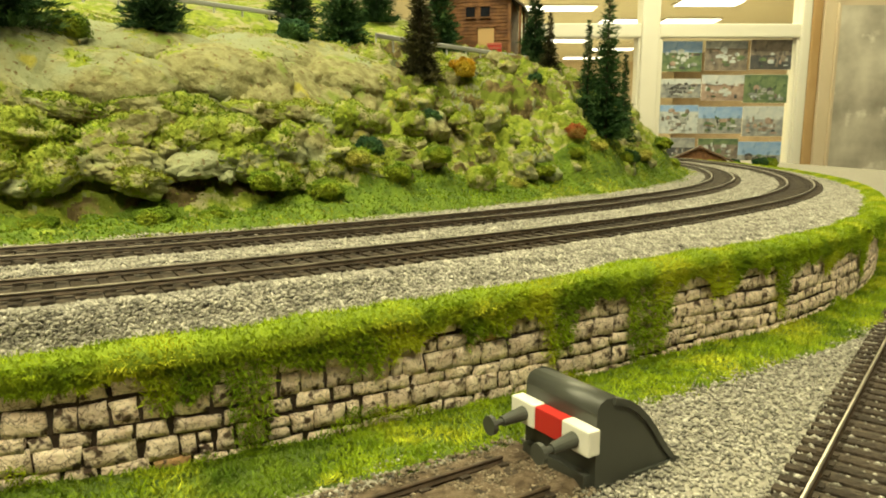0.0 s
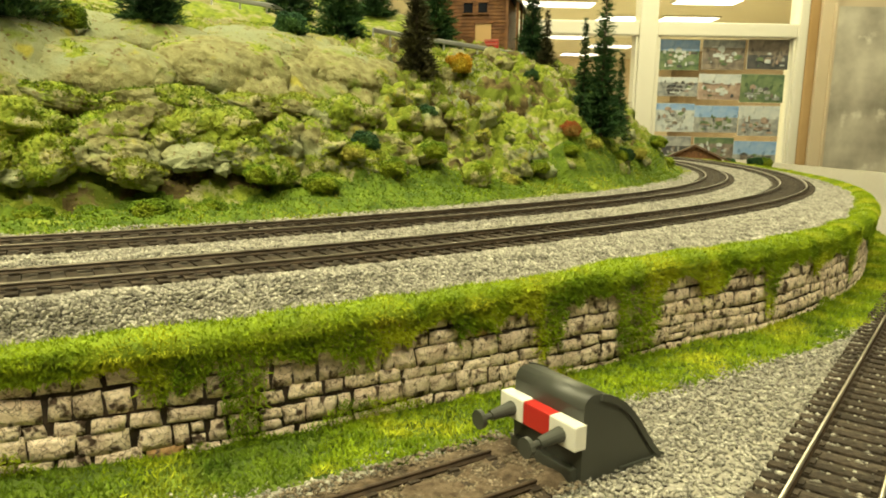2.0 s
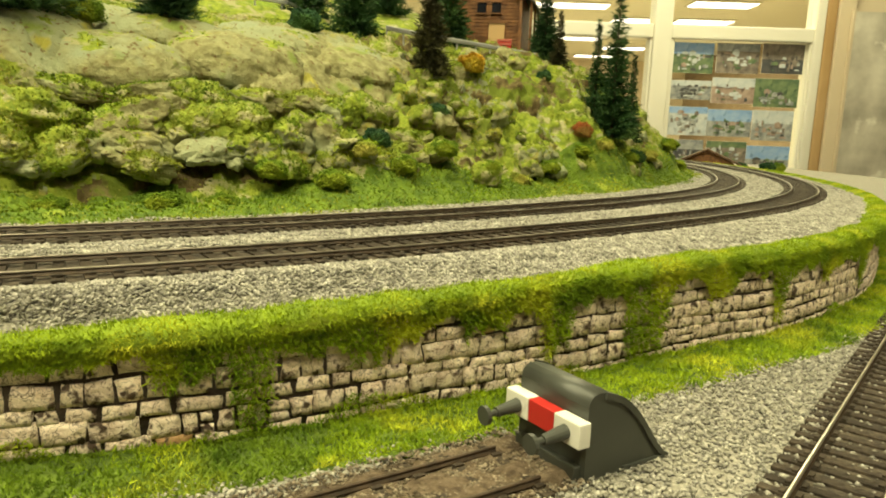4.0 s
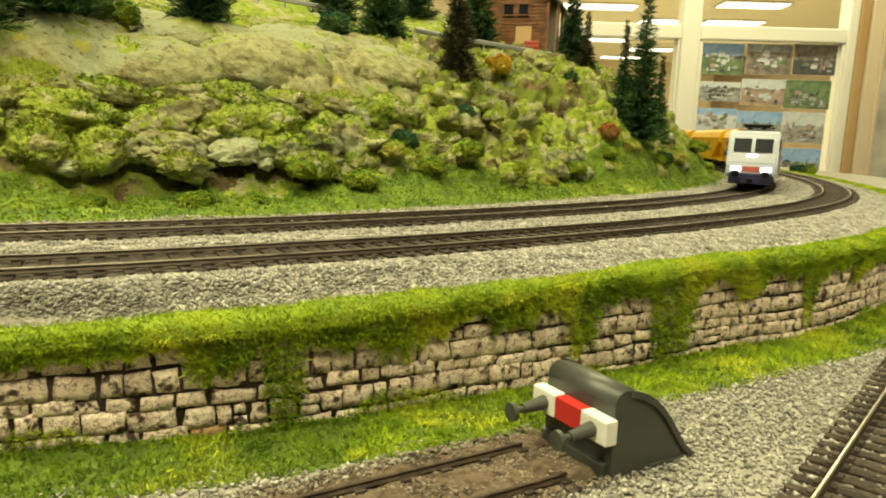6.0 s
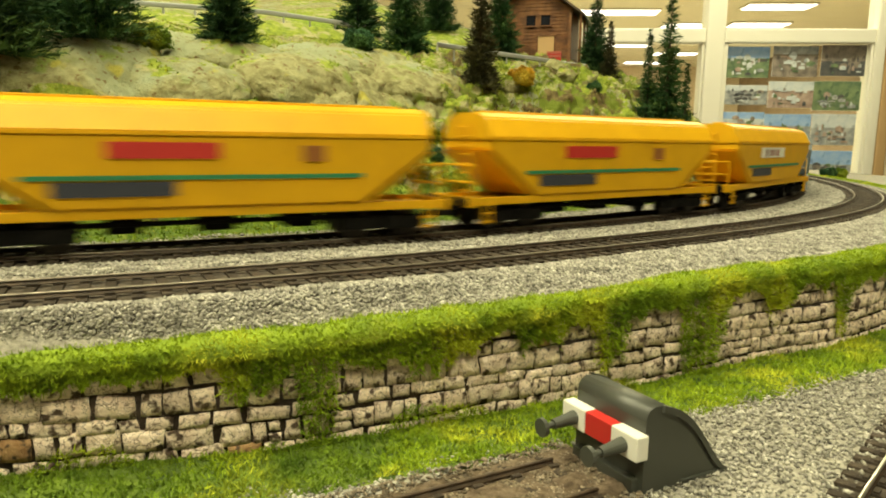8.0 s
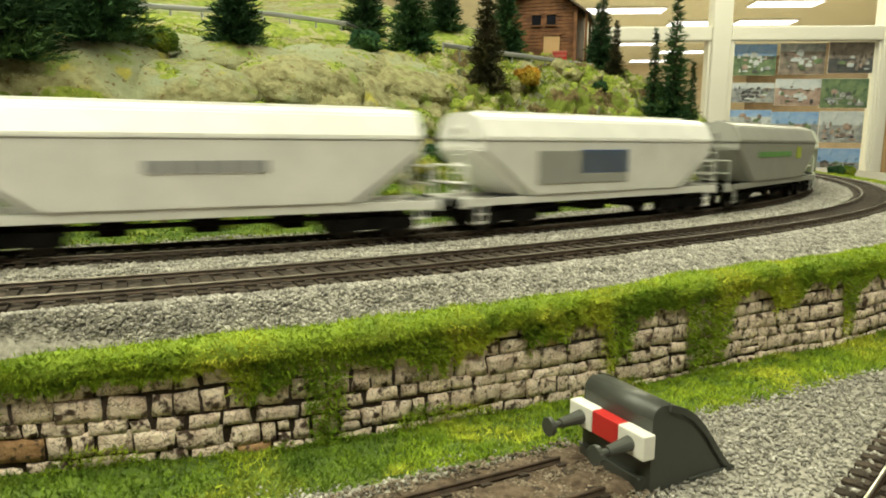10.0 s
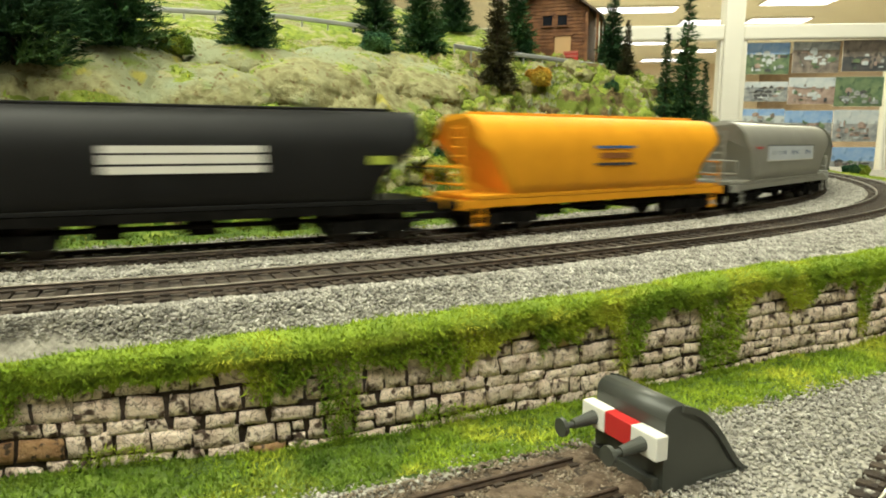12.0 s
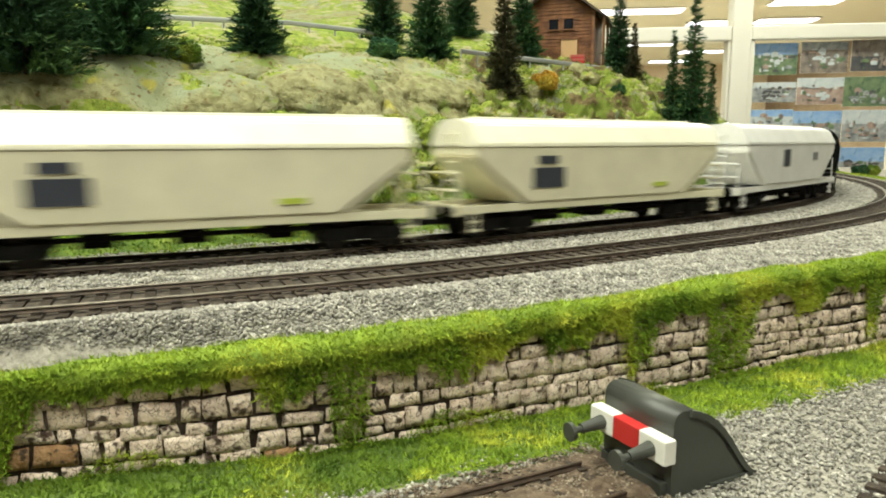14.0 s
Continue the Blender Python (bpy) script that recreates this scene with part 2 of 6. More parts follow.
WALL_S = [-1.0, 0.0, 0.06, 0.18, 0.23, 0.265, 0.32, 0.39, 0.44, 0.50, 0.60, 0.9, 2.5]
WALL_OFF = [-0.019, -0.019, -0.030, -0.041, -0.0455, -0.0525, -0.0562, -0.0550, -0.0515, -0.0475, -0.046, -0.046, -0.046]
TOP_S = [-1.0, 0.0, 0.1, 0.2, 0.28, 0.5, 2.5]
TOP_Z = [0.0275, 0.0275, 0.0305, 0.0335, 0.0345, 0.036, 0.037]


def wall_off(s):
    return np.interp(s, WALL_S, WALL_OFF)


def wall_top(s):
    return np.interp(s, TOP_S, TOP_Z)

# ---- the hall ----


def hall():
    x0, x1, y0, y1, zf = -5.5, 2.6, -2.8, 2.62, -1.10
    # Floor and ceiling split: dark copies near, brightened copies beyond the glass.
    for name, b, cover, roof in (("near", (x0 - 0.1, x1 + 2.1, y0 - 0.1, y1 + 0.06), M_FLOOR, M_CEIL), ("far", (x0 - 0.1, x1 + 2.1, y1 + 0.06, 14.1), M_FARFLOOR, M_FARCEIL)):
        tagged(new("floor_" + name, bm_mesh("floor", box(*b, zf - 0.1, zf), cover)), "brown hall floor" if name == "near" else "unseen pale floor that bounces light in the next room", "floor", kind="structure")
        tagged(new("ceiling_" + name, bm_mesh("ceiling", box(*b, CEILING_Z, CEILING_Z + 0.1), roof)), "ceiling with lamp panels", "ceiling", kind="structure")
    # Side and south walls, mostly out of view, are dark to cut fill.
    for name, b in (("wall_west", (x0 - 0.1, x0, y0, 14.0)), ("wall_east", (x1 + 2.0, x1 + 2.1, y0, 14.0)), ("wall_south", (x0, x1 + 2, y0 - 0.1, y0)), ("wall_far", (x0, x1 + 2, 14.0, 14.1))):
        tagged(new(name, bm_mesh(name, box(*b, zf, CEILING_Z), M_WALLPAINT if name == "wall_far" else M_WALLDARK)), "plain hall wall", "wall", kind="structure")
    # glazed partition: openings between x = -0.5 and 1.29
    for name, b in (("wall_north_left", (x0, -0.60, y1, y1 + 0.12, zf, CEILING_Z)), ("wall_north_right", (1.346, x1 + 2, y1, y1 + 0.12, zf, CEILING_Z)), ("wall_north_sill", (-0.60, 1.346, y1, y1 + 0.12, zf, -0.20)), ("wall_north_head", (-0.60, 1.346, y1, y1 + 0.12, 1.20, CEILING_Z))):
        tagged(new(name, bm_mesh(name, box(*b), M_WALLPAINT)), "beige painted partition wall", "wall", kind="structure")
    win = empty("window_1", pose(0, y1, 0), "white framed glazed partition with photographs on the glass", "window", kind="structure")
    bars = [(0.728, 0.795, -0.2, 1.2), (1.312, 1.346, -0.2, 1.2), (-0.60, -0.55, -0.2, 1.2), (0.10, 0.16, -0.2, 1.2)]
    for a, b, c, d in bars:
        part("window_post", box(a, b, -0.02, 0.06, c, d, 0.006), M_FRAMEWHITE, win)
    for a, b in ((0.795, 1.312), (0.16, 0.728), (-0.55, 0.10)):
        for c, d in ((0.437, 0.487), (-0.2, -0.15), (1.15, 1.2)):
            part("window_rail", box(a, b, -0.014, 0.054, c, d, 0.005), M_FRAMEWHITE, win)
        part("window_bead", box(b - 0.010, b, -0.008, 0.05, -0.15, 0.437, 0.003), M_FRAMEWHITE, win)
        part("window_bead", box(a, a + 0.016, -0.008, 0.05, -0.15, 0.437, 0.003), M_FRAMEWHITE, win)
        for c, d in ((-0.15, 0.437), (0.487, 1.15)):
            p = part("pane", box(a, b, 0.018, 0.022, c, d), M_GLASS, win, "clear window glass")
            p.visible_shadow = False
    # pillar, curtain and the misty picture beside the window
    tagged(new("wall_pillar", bm_mesh("wall_pillar", box(1.3855, 1.445, y1 - 0.03, y1, zf, CEILING_Z, 0.004), M_WALLPAINT)), "beige painted pillar", "pillar", kind="structure")
    tagged(new("curtain_strip", bm_mesh("curtain_strip", box(1.3465, 1.384, y1 - 0.022, y1 - 0.004, -0.2, CEILING_Z - 0.1, 0.008), M_OCHRE)), "narrow ochre curtain strip beside the window", "curtain")
    pic = empty("wall_picture", pose(1.432, y1 - 0.050, -0.075), "large grey misty landscape picture on the wall", "picture")
    part("picture_sheet", box(0, 1.2, 0, 0.012, 0, 0.62), M_MIST, pic)
    part("picture_edge", box(-0.008, 0, -0.003, 0.012, -0.008, 0.63), M_WALLPAINT, pic)
    for lx, ly in LAMPS + FAR_LAMPS:
        lamp = empty("ceiling_light", pose(lx, ly, CEILING_Z), "fluorescent ceiling panel, switched on", "lamp", "ceiling lights")
        hx = 0.60 if ly < 3 else 0.34
        part("frame", box(-hx - 0.02, hx + 0.02, -0.17, 0.17, -0.02, -0.004, 0.004), M_FRAMEWHITE, lamp)
        part("diffuser", box(-hx, hx, -0.15, 0.15, -0.024, -0.0205), M_PANEL, lamp)


def glass_mat():
    m = bpy.data.materials.new("window_glass")
    m.use_nodes = True
    nt = m.node_tree
    nt.nodes.clear()
    out = nt.nodes.new("ShaderNodeOutputMaterial")
    mix = nt.nodes.new("ShaderNodeMixShader")
    tr = nt.nodes.new("ShaderNodeBsdfTransparent")
    gl = nt.nodes.new("ShaderNodeBsdfGlossy")
    gl.inputs["Roughness"].default_value = 0.02
    fr = nt.nodes.new("ShaderNodeFresnel")
    nt.links.new(fr.outputs[0], mix.inputs[0])
    nt.links.new(tr.outputs[0], mix.inputs[1])
    nt.links.new(gl.outputs[0], mix.inputs[2])
    nt.links.new(mix.outputs[0], out.inputs[0])
    return m


M_GLASS = glass_mat()
M_MIST = mat("misty_print", (0.33, 0.30, 0.245), (0.72, 0.68, 0.58), 6.0, 0.8, spots=(0.80, 0.77, 0.68), spot_scale=11.0, spot_at=0.60)
hall()

# ---- the layout's ground ----
base = tagged(new("baseboard", bm_mesh("baseboard", box(-4.9, 1.05, -0.28, 2.35, -0.05, -0.006), M_DIRT)), "wooden baseboard of the model railway", "baseboard", kind="structure")
for lx, ly in ((-4.7, 2.2), (0.9, 2.2), (-4.7, -0.15), (0.9, -0.15)):
    part("leg", box(lx - 0.03, lx + 0.03, ly - 0.03, ly + 0.03, -1.10, -0.05), M_WOODWALL, base)


def sheet_grid(name, xs, ys, zfun, material, keep=None, smooth=True):
    """A height field over the plan."""
    gx, gy = np.meshgrid(xs, ys)
    gz = zfun(gx, gy)
    n, m = gx.shape
    idx = np.arange(n * m).reshape(n, m)
    f = np.stack([idx[:-1, :-1], idx[:-1, 1:], idx[1:, 1:], idx[1:, :-1]], -1).reshape(-1, 4)
    v = np.stack([gx, gy, gz], -1).reshape(-1, 3)
    if keep is not None:
        k = keep(gx, gy).ravel()
        f = f[k[f].all(1)]
    return mesh_from(name, v, f, material, smooth)


def value_noise(x, y, cell, seed=0):
    """Smooth noise in 0 to 1 over arrays."""
    a, b = np.asarray(x) / cell, np.asarray(y) / cell
    i, j = np.floor(a).astype(np.int64), np.floor(b).astype(np.int64)
    u, v = a - i, b - j
    u, v = u * u * (3 - 2 * u), v * v * (3 - 2 * v)

    def h(p, q):
        r = (p * 374761393 + q * 668265263 + seed * 974634777) & 0xFFFFFFFF
        r = ((r ^ (r >> 13)) * 1274126177) & 0xFFFFFFFF
        return ((r ^ (r >> 16)) & 0xFFFF) / 65535.0

    return (h(i, j) * (1 - u) + h(i + 1, j) * u) * (1 - v) + (h(i, j + 1) * (1 - u) + h(i + 1, j + 1) * u) * v


def nearest_line(x, y):
    """Way and inside offset of plan points against the outer track."""
    sel = (LINE_S > -0.9) & (LINE_S < 2.4)
    ls, lx, ly, la = (q[sel][::4] for q in (LINE_S, LINE_X, LINE_Y, LINE_A))
    xf, yf = np.ravel(x), np.ravel(y)
    out_s, out_u = np.empty(len(xf)), np.empty(len(xf))
    for c in range(0, len(xf), 4000):
        d = (xf[c:c + 4000, None] - lx) ** 2 + (yf[c:c + 4000, None] - ly) ** 2
        i = d.argmin(1)
        out_s[c:c + 4000] = ls[i]
        side = -np.sin(la[i]) * (xf[c:c + 4000] - lx[i]) + np.cos(la[i]) * (yf[c:c + 4000] - ly[i])
        out_u[c:c + 4000] = np.where(side > 0, 1, -1) * np.sqrt(d[np.arange(len(i)), i])
    return out_s.reshape(np.shape(x)), out_u.reshape(np.shape(x))


# lower ground: gravel sheet, with a grassy bank rising to the wall's foot
def low_z(x, y):
    return (value_noise(x, y, 0.03, 1) - 0.5) * 0.0012


low = tagged(new("ground", sheet_grid("ground", np.linspace(-0.6, 1.04, 205), np.linspace(-0.25, 2.34, 320), low_z, M_BALLAST)), "grey gravel ground at the lower level", "ground", kind="structure")


def strip(name, ss, us, zfun, material, smooth=True):
    """A sheet laid along the track: ways ss, offsets us(s) as fractions, heights."""
    rows = []
    for s in ss:
        offs = us(s)
        x, y, a = on_line(s, offs)
        rows.append(np.stack([x, y, zfun(s, offs)], -1))
    v = np.array(rows)
    n, m, _ = v.shape
    idx = np.arange(n * m).reshape(n, m)
    f = np.stack([idx[:-1, :-1], idx[1:, :-1], idx[1:, 1:], idx[:-1, 1:]], -1).reshape(-1, 4)
    return mesh_from(name, v.reshape(-1, 3), f, material, smooth)


FR = np.concatenate([np.linspace(0, 0.3, 12), np.linspace(0.34, 1, 22)])


def bed_offsets(s):
    w = wall_off(s) - 0.001
    return w + (0.135 - w) * FR


def bed_z(s, u):
    """Upper ballast: level under the tracks, falling a little to the wall."""
    w = wall_off(s)
    t = np.clip((u - w) / (-0.016 - w + 1e-6), 0, 1)
    edge = wall_top(s)
    z = edge + (BED_Z - edge) * (t * t * (3 - 2 * t))
    return z + (value_noise(u * 7 + s, s + u, 0.02, 3) - 0.5) * 0.0008


upper = tagged(new("upper_ground", strip("upper_ground", np.arange(-0.7, 2.35, 0.006), bed_offsets, bed_z, M_BALLAST)), "ballasted upper level of the layout", "ground", kind="structure")
hidden_deck = tagged(new("hidden_deck", bm_mesh("hidden_deck", box(-4.9, -0.62, -0.28, 0.62, -0.006, 0.036), M_DIRT)), "plain deck under the hidden tracks", "deck", kind="structure")
tagged(new("back_deck", bm_mesh("back_deck", box(-4.9, 0.36, 1.52, 2.35, -0.006, 0.036), M_DIRT)), "plain deck under the hidden tracks", "deck", kind="structure")


def bank_offsets(s):
    w = wall_off(s)
    return w - 0.042 + np.linspace(0, 1, 16) * 0.048


def bank_z(s, u):
    w = wall_off(s)
    t = np.clip((u - (w - 0.026)) / 0.026, 0, 1)
    rise = 0.0015
    return -0.0012 + 0.0020 * np.clip(t * 8, 0, 1) + rise * t * t + (value_noise(u * 5 + s, s * 2, 0.012, 9) - 0.5) * 0.0015 * (t > 0)


bank = tagged(new("grass_bank", strip("grass_bank", np.arange(-0.5, 1.2, 0.006), bank_offsets, bank_z, M_TURF_BANK)), "green turf strip at the foot of the wall", "grass", kind="structure")

# ---- tracks ----
M_BED = mat("brown_sleeper_dirt", (0.024, 0.018, 0.013), (0.085, 0.066, 0.048), 400, 0.95, 0.6, 900)


def sweep(name, pts, outline, material):
    """An outline (across, up) drawn along plan points (x, y, angle, z)."""
    n, k = len(pts), len(outline)
    v = np.empty((n, k, 3))
    for i, (x, y, a, z) in enumerate(pts):
        for j, (o, h) in enumerate(outline):
            v[i, j] = (x - math.sin(a) * o, y + math.cos(a) * o, z + h)
    idx = np.arange(n * k).reshape(n, k)
    f = np.stack([idx[:-1], np.roll(idx[:-1], -1, 1), np.roll(idx[1:], -1, 1), idx[1:]], -1).reshape(-1, 4)
    return mesh_from(name, v.reshape(-1, 3), f, material)


RAIL_H = 0.0016
WEB = [(-0.0008, 0), (-0.0008, 0.0003), (-0.0003, 0.0005), (-0.0003, 0.0011), (0.0003, 0.0011), (0.0003, 0.0005), (0.0008, 0.0003), (0.0008, 0)]
HEAD = [(-0.00045, 0.0010), (-0.00045, 0.0014), (-0.0003, 0.0016), (0.0003, 0.0016), (0.00045, 0.0014), (0.00045, 0.0010)]


def track(pts, gauge, rail_z, label, head, sleeper_pts, sleeper_half=0.0150, dirt=None):
    thing = empty("track", pose(0, 0, 0), label, "track")
    for side in (-1, 1):
        off = side * gauge / 2
        line = [(x - math.sin(a) * off, y + math.cos(a) * off, a, rail_z - RAIL_H) for x, y, a in pts]
        rail = part("rail", sweep("rail", line, WEB, M_RAIL), None, thing)
        part("rail_head", sweep("rail_head", line, HEAD, head), None, rail)
    if dirt is not None:
        offs = [-0.0158, -0.0140, -0.006, 0.0, 0.006, 0.0140, 0.0158]
        rows = []
        for x, y, a in dirt:
            rows.append([(x - math.sin(a) * o, y + math.cos(a) * o, rail_z - RAIL_H - (0.0030 if abs(o) > 0.015 else 0.0008)) for o in offs])
        v = np.array(rows)
        idx = np.arange(v.shape[0] * v.shape[1]).reshape(v.shape[:2])
        f = np.stack([idx[:-1, :-1], idx[1:, :-1], idx[1:, 1:], idx[:-1, 1:]], -1).reshape(-1, 4)
        part("track_bed", mesh_from("track_bed", v.reshape(-1, 3), f, M_BED, True), None, thing, "brown dirt between the sleepers")
    bm = box(-0.0014, 0.0014, -sleeper_half, sleeper_half, -0.0020, 0, 0.0002)
    for k in (-1, 1):
        for e in (-0.0017, 0.0017):
            box(-0.0012, 0.0012, k * gauge / 2 + e - 0.0006, k * gauge / 2 + e + 0.0006, -0.0002, 0.0006, 0, bm)
    me = bm_mesh("sleeper", bm, M_SLEEPER)
    for x, y, a in sleeper_pts:
        part("sleeper", me, None, thing, at=Matrix.Translation((x, y, rail_z - RAIL_H - random.uniform(0, 0.0002))) @ Matrix.Rotation(a + random.uniform(-0.03, 0.03), 4, "Z"))
    return thing


def line_pts(s0, s1, step, off):
    return [tuple(float(q) for q in on_line(s, off)) for s in np.arange(s0, s1, step)]


outer_track = track(line_pts(-4.9, 6.5, 0.012, 0), GAUGE, RAIL_Z, "curved dark model railway track, outer line", M_RAILTOP, line_pts(-0.10, 1.75, 0.0063, 0), dirt=line_pts(-0.6, 2.3, 0.01, 0))
inner_track = track(line_pts(-4.9, 6.5, 0.012, SPACING), GAUGE, RAIL_Z, "curved dark model railway track, inner line carrying the train", M_RAILTOP, line_pts(-0.13, 1.75, 0.0063, SPACING), dirt=line_pts(-0.6, 2.3, 0.01, SPACING))

LOW_RAIL_Z = 0.0036


def straight(x, y, heading, length, step, bend=0.0):
    pts, a = [], radians(heading)
    for _ in range(int(length / step)):
        pts.append((x, y, a))
        x, y, a = x + math.cos(a) * step, y + math.sin(a) * step, a + bend * step
    return pts


LOW_START = (0.0708 + 0.0063 - 0.055, 0.1305 - 0.0053 - 0.069)
low_track = track(straight(*LOW_START, 51.6, 0.75, 0.01, 0.0), 0.0165, LOW_RAIL_Z, "lower dark model railway track with polished rails", M_RAILSHINY, straight(*LOW_START, 51.6, 0.75, 0.0061, 0.0), dirt=straight(*LOW_START, 51.6, 0.75, 0.01, 0.0))
SIDING_A = radians(32.8)
STOP_AT = (0.0262, 0.1527)
siding_start = (STOP_AT[0] - 0.20 * math.cos(SIDING_A), STOP_AT[1] - 0.20 * math.sin(SIDING_A))
siding_track = track(straight(*siding_start, 32.8, 0.205, 0.01), 0.0165, LOW_RAIL_Z - 0.0008, "rusty siding track half buried in brown dirt", M_RAIL, straight(*siding_start, 32.8, 0.2, 0.0105), 0.0135)

# brown dirt in the siding
dirt_pts = straight(*siding_start, 32.8, 0.206, 0.004)


def dirt_sheet():
    offs = np.linspace(-0.0125, 0.0175, 26)
    rows = []
    for x, y, a in dirt_pts:
        px, py = x - math.sin(a) * offs, y + math.cos(a) * offs
        edge = np.clip(np.minimum(offs + 0.0125, 0.0175 - offs) / 0.004, 0, 1)
        z = -0.0006 + edge * 0.0017 + (value_noise(px, py, 0.004, 4) - 0.5) * 0.0012 + (value_noise(px, py, 0.0015, 5) - 0.5) * 0.0006
        rows.append(np.stack([px, py, z], -1))
    v = np.array(rows)
    n, m, _ = v.shape
    idx = np.arange(n * m).reshape(n, m)
    f = np.stack([idx[:-1, :-1], idx[1:, :-1], idx[1:, 1:], idx[:-1, 1:]], -1).reshape(-1, 4)
    return mesh_from("siding_dirt", v.reshape(-1, 3), f, M_DIRT, True)


M_DIRTSTONE = mat("brown_grey_grit", (0.105, 0.080, 0.055), (0.25, 0.205, 0.155), 260, 0.95, 0.2, 2000, island=0.5, spec=0.15)
tagged(new("siding_dirt", dirt_sheet()), "brown dirt between the siding rails", "dirt", kind="stuff")

# ---- the hill ----
HILL_U = [-0.2, 0.0, 0.020, 0.028, 0.045, 0.058, 0.070, 0.092, 0.115, 0.16, 0.25, 0.40, 0.70]
HILL_H = [0.0, 0.0005, 0.0085, 0.0175, 0.032, 0.044, 0.054, 0.073, 0.083, 0.097, 0.124, 0.17, 0.24]
FOOT_S = [-0.9, 0.0, 0.1, 0.36, 0.73, 1.05, 2.4]
FOOT_U = [0.088, 0.088, 0.090, 0.110, 0.085, 0.077, 0.077]
TAPER_S = [-0.9, 0.26, 0.36, 0.48, 0.60, 0.78, 1.0, 1.2, 1.5, 2.4]
TAPER_T = [1.0, 1.01, 1.07, 1.15, 1.17, 1.06, 0.98, 0.80, 0.50, 0.35]


def hill_base(x, y):
    s, u = nearest_line(x, y)
    d = u - np.interp(s, FOOT_S, FOOT_U)
    wob = (value_noise(x, y, 0.05, 21) - 0.5) * 0.03 + (value_noise(x, y, 0.11, 22) - 0.5) * 0.035
    h = np.interp(d + wob * np.clip(d / 0.03, 0, 1), HILL_U, HILL_H) * np.interp(s, TAPER_S, TAPER_T)
    return BED_Z - 0.001 + h, d


def cells(x, y, size, seed):
    """Nearest and second distances to jittered cell points."""
    a, b = x / size, y / size
    i0, j0 = np.floor(a), np.floor(b)
    f1, f2 = np.full(np.shape(a), 9.0), np.full(np.shape(a), 9.0)
    for di in (-1, 0, 1):
        for dj in (-1, 0, 1):
            i, j = i0 + di, j0 + dj
            px = i + value_noise(i * 10 + 0.5, j * 10 + 0.5, 1.0, seed)
            py = j + value_noise(i * 10 + 0.5, j * 10 + 0.5, 1.0, seed + 1)
            d = np.sqrt((a - px) ** 2 + (b - py) ** 2)
            f2 = np.minimum(f2, np.maximum(d, f1))
            f1 = np.minimum(f1, d)
    return f1, f2


def fbm2(x, y, cell, seed):
    return value_noise(x, y, cell, seed) * 0.5 + value_noise(x, y, cell / 2, seed + 1) * 0.3 + value_noise(x, y, cell / 4, seed + 2) * 0.2


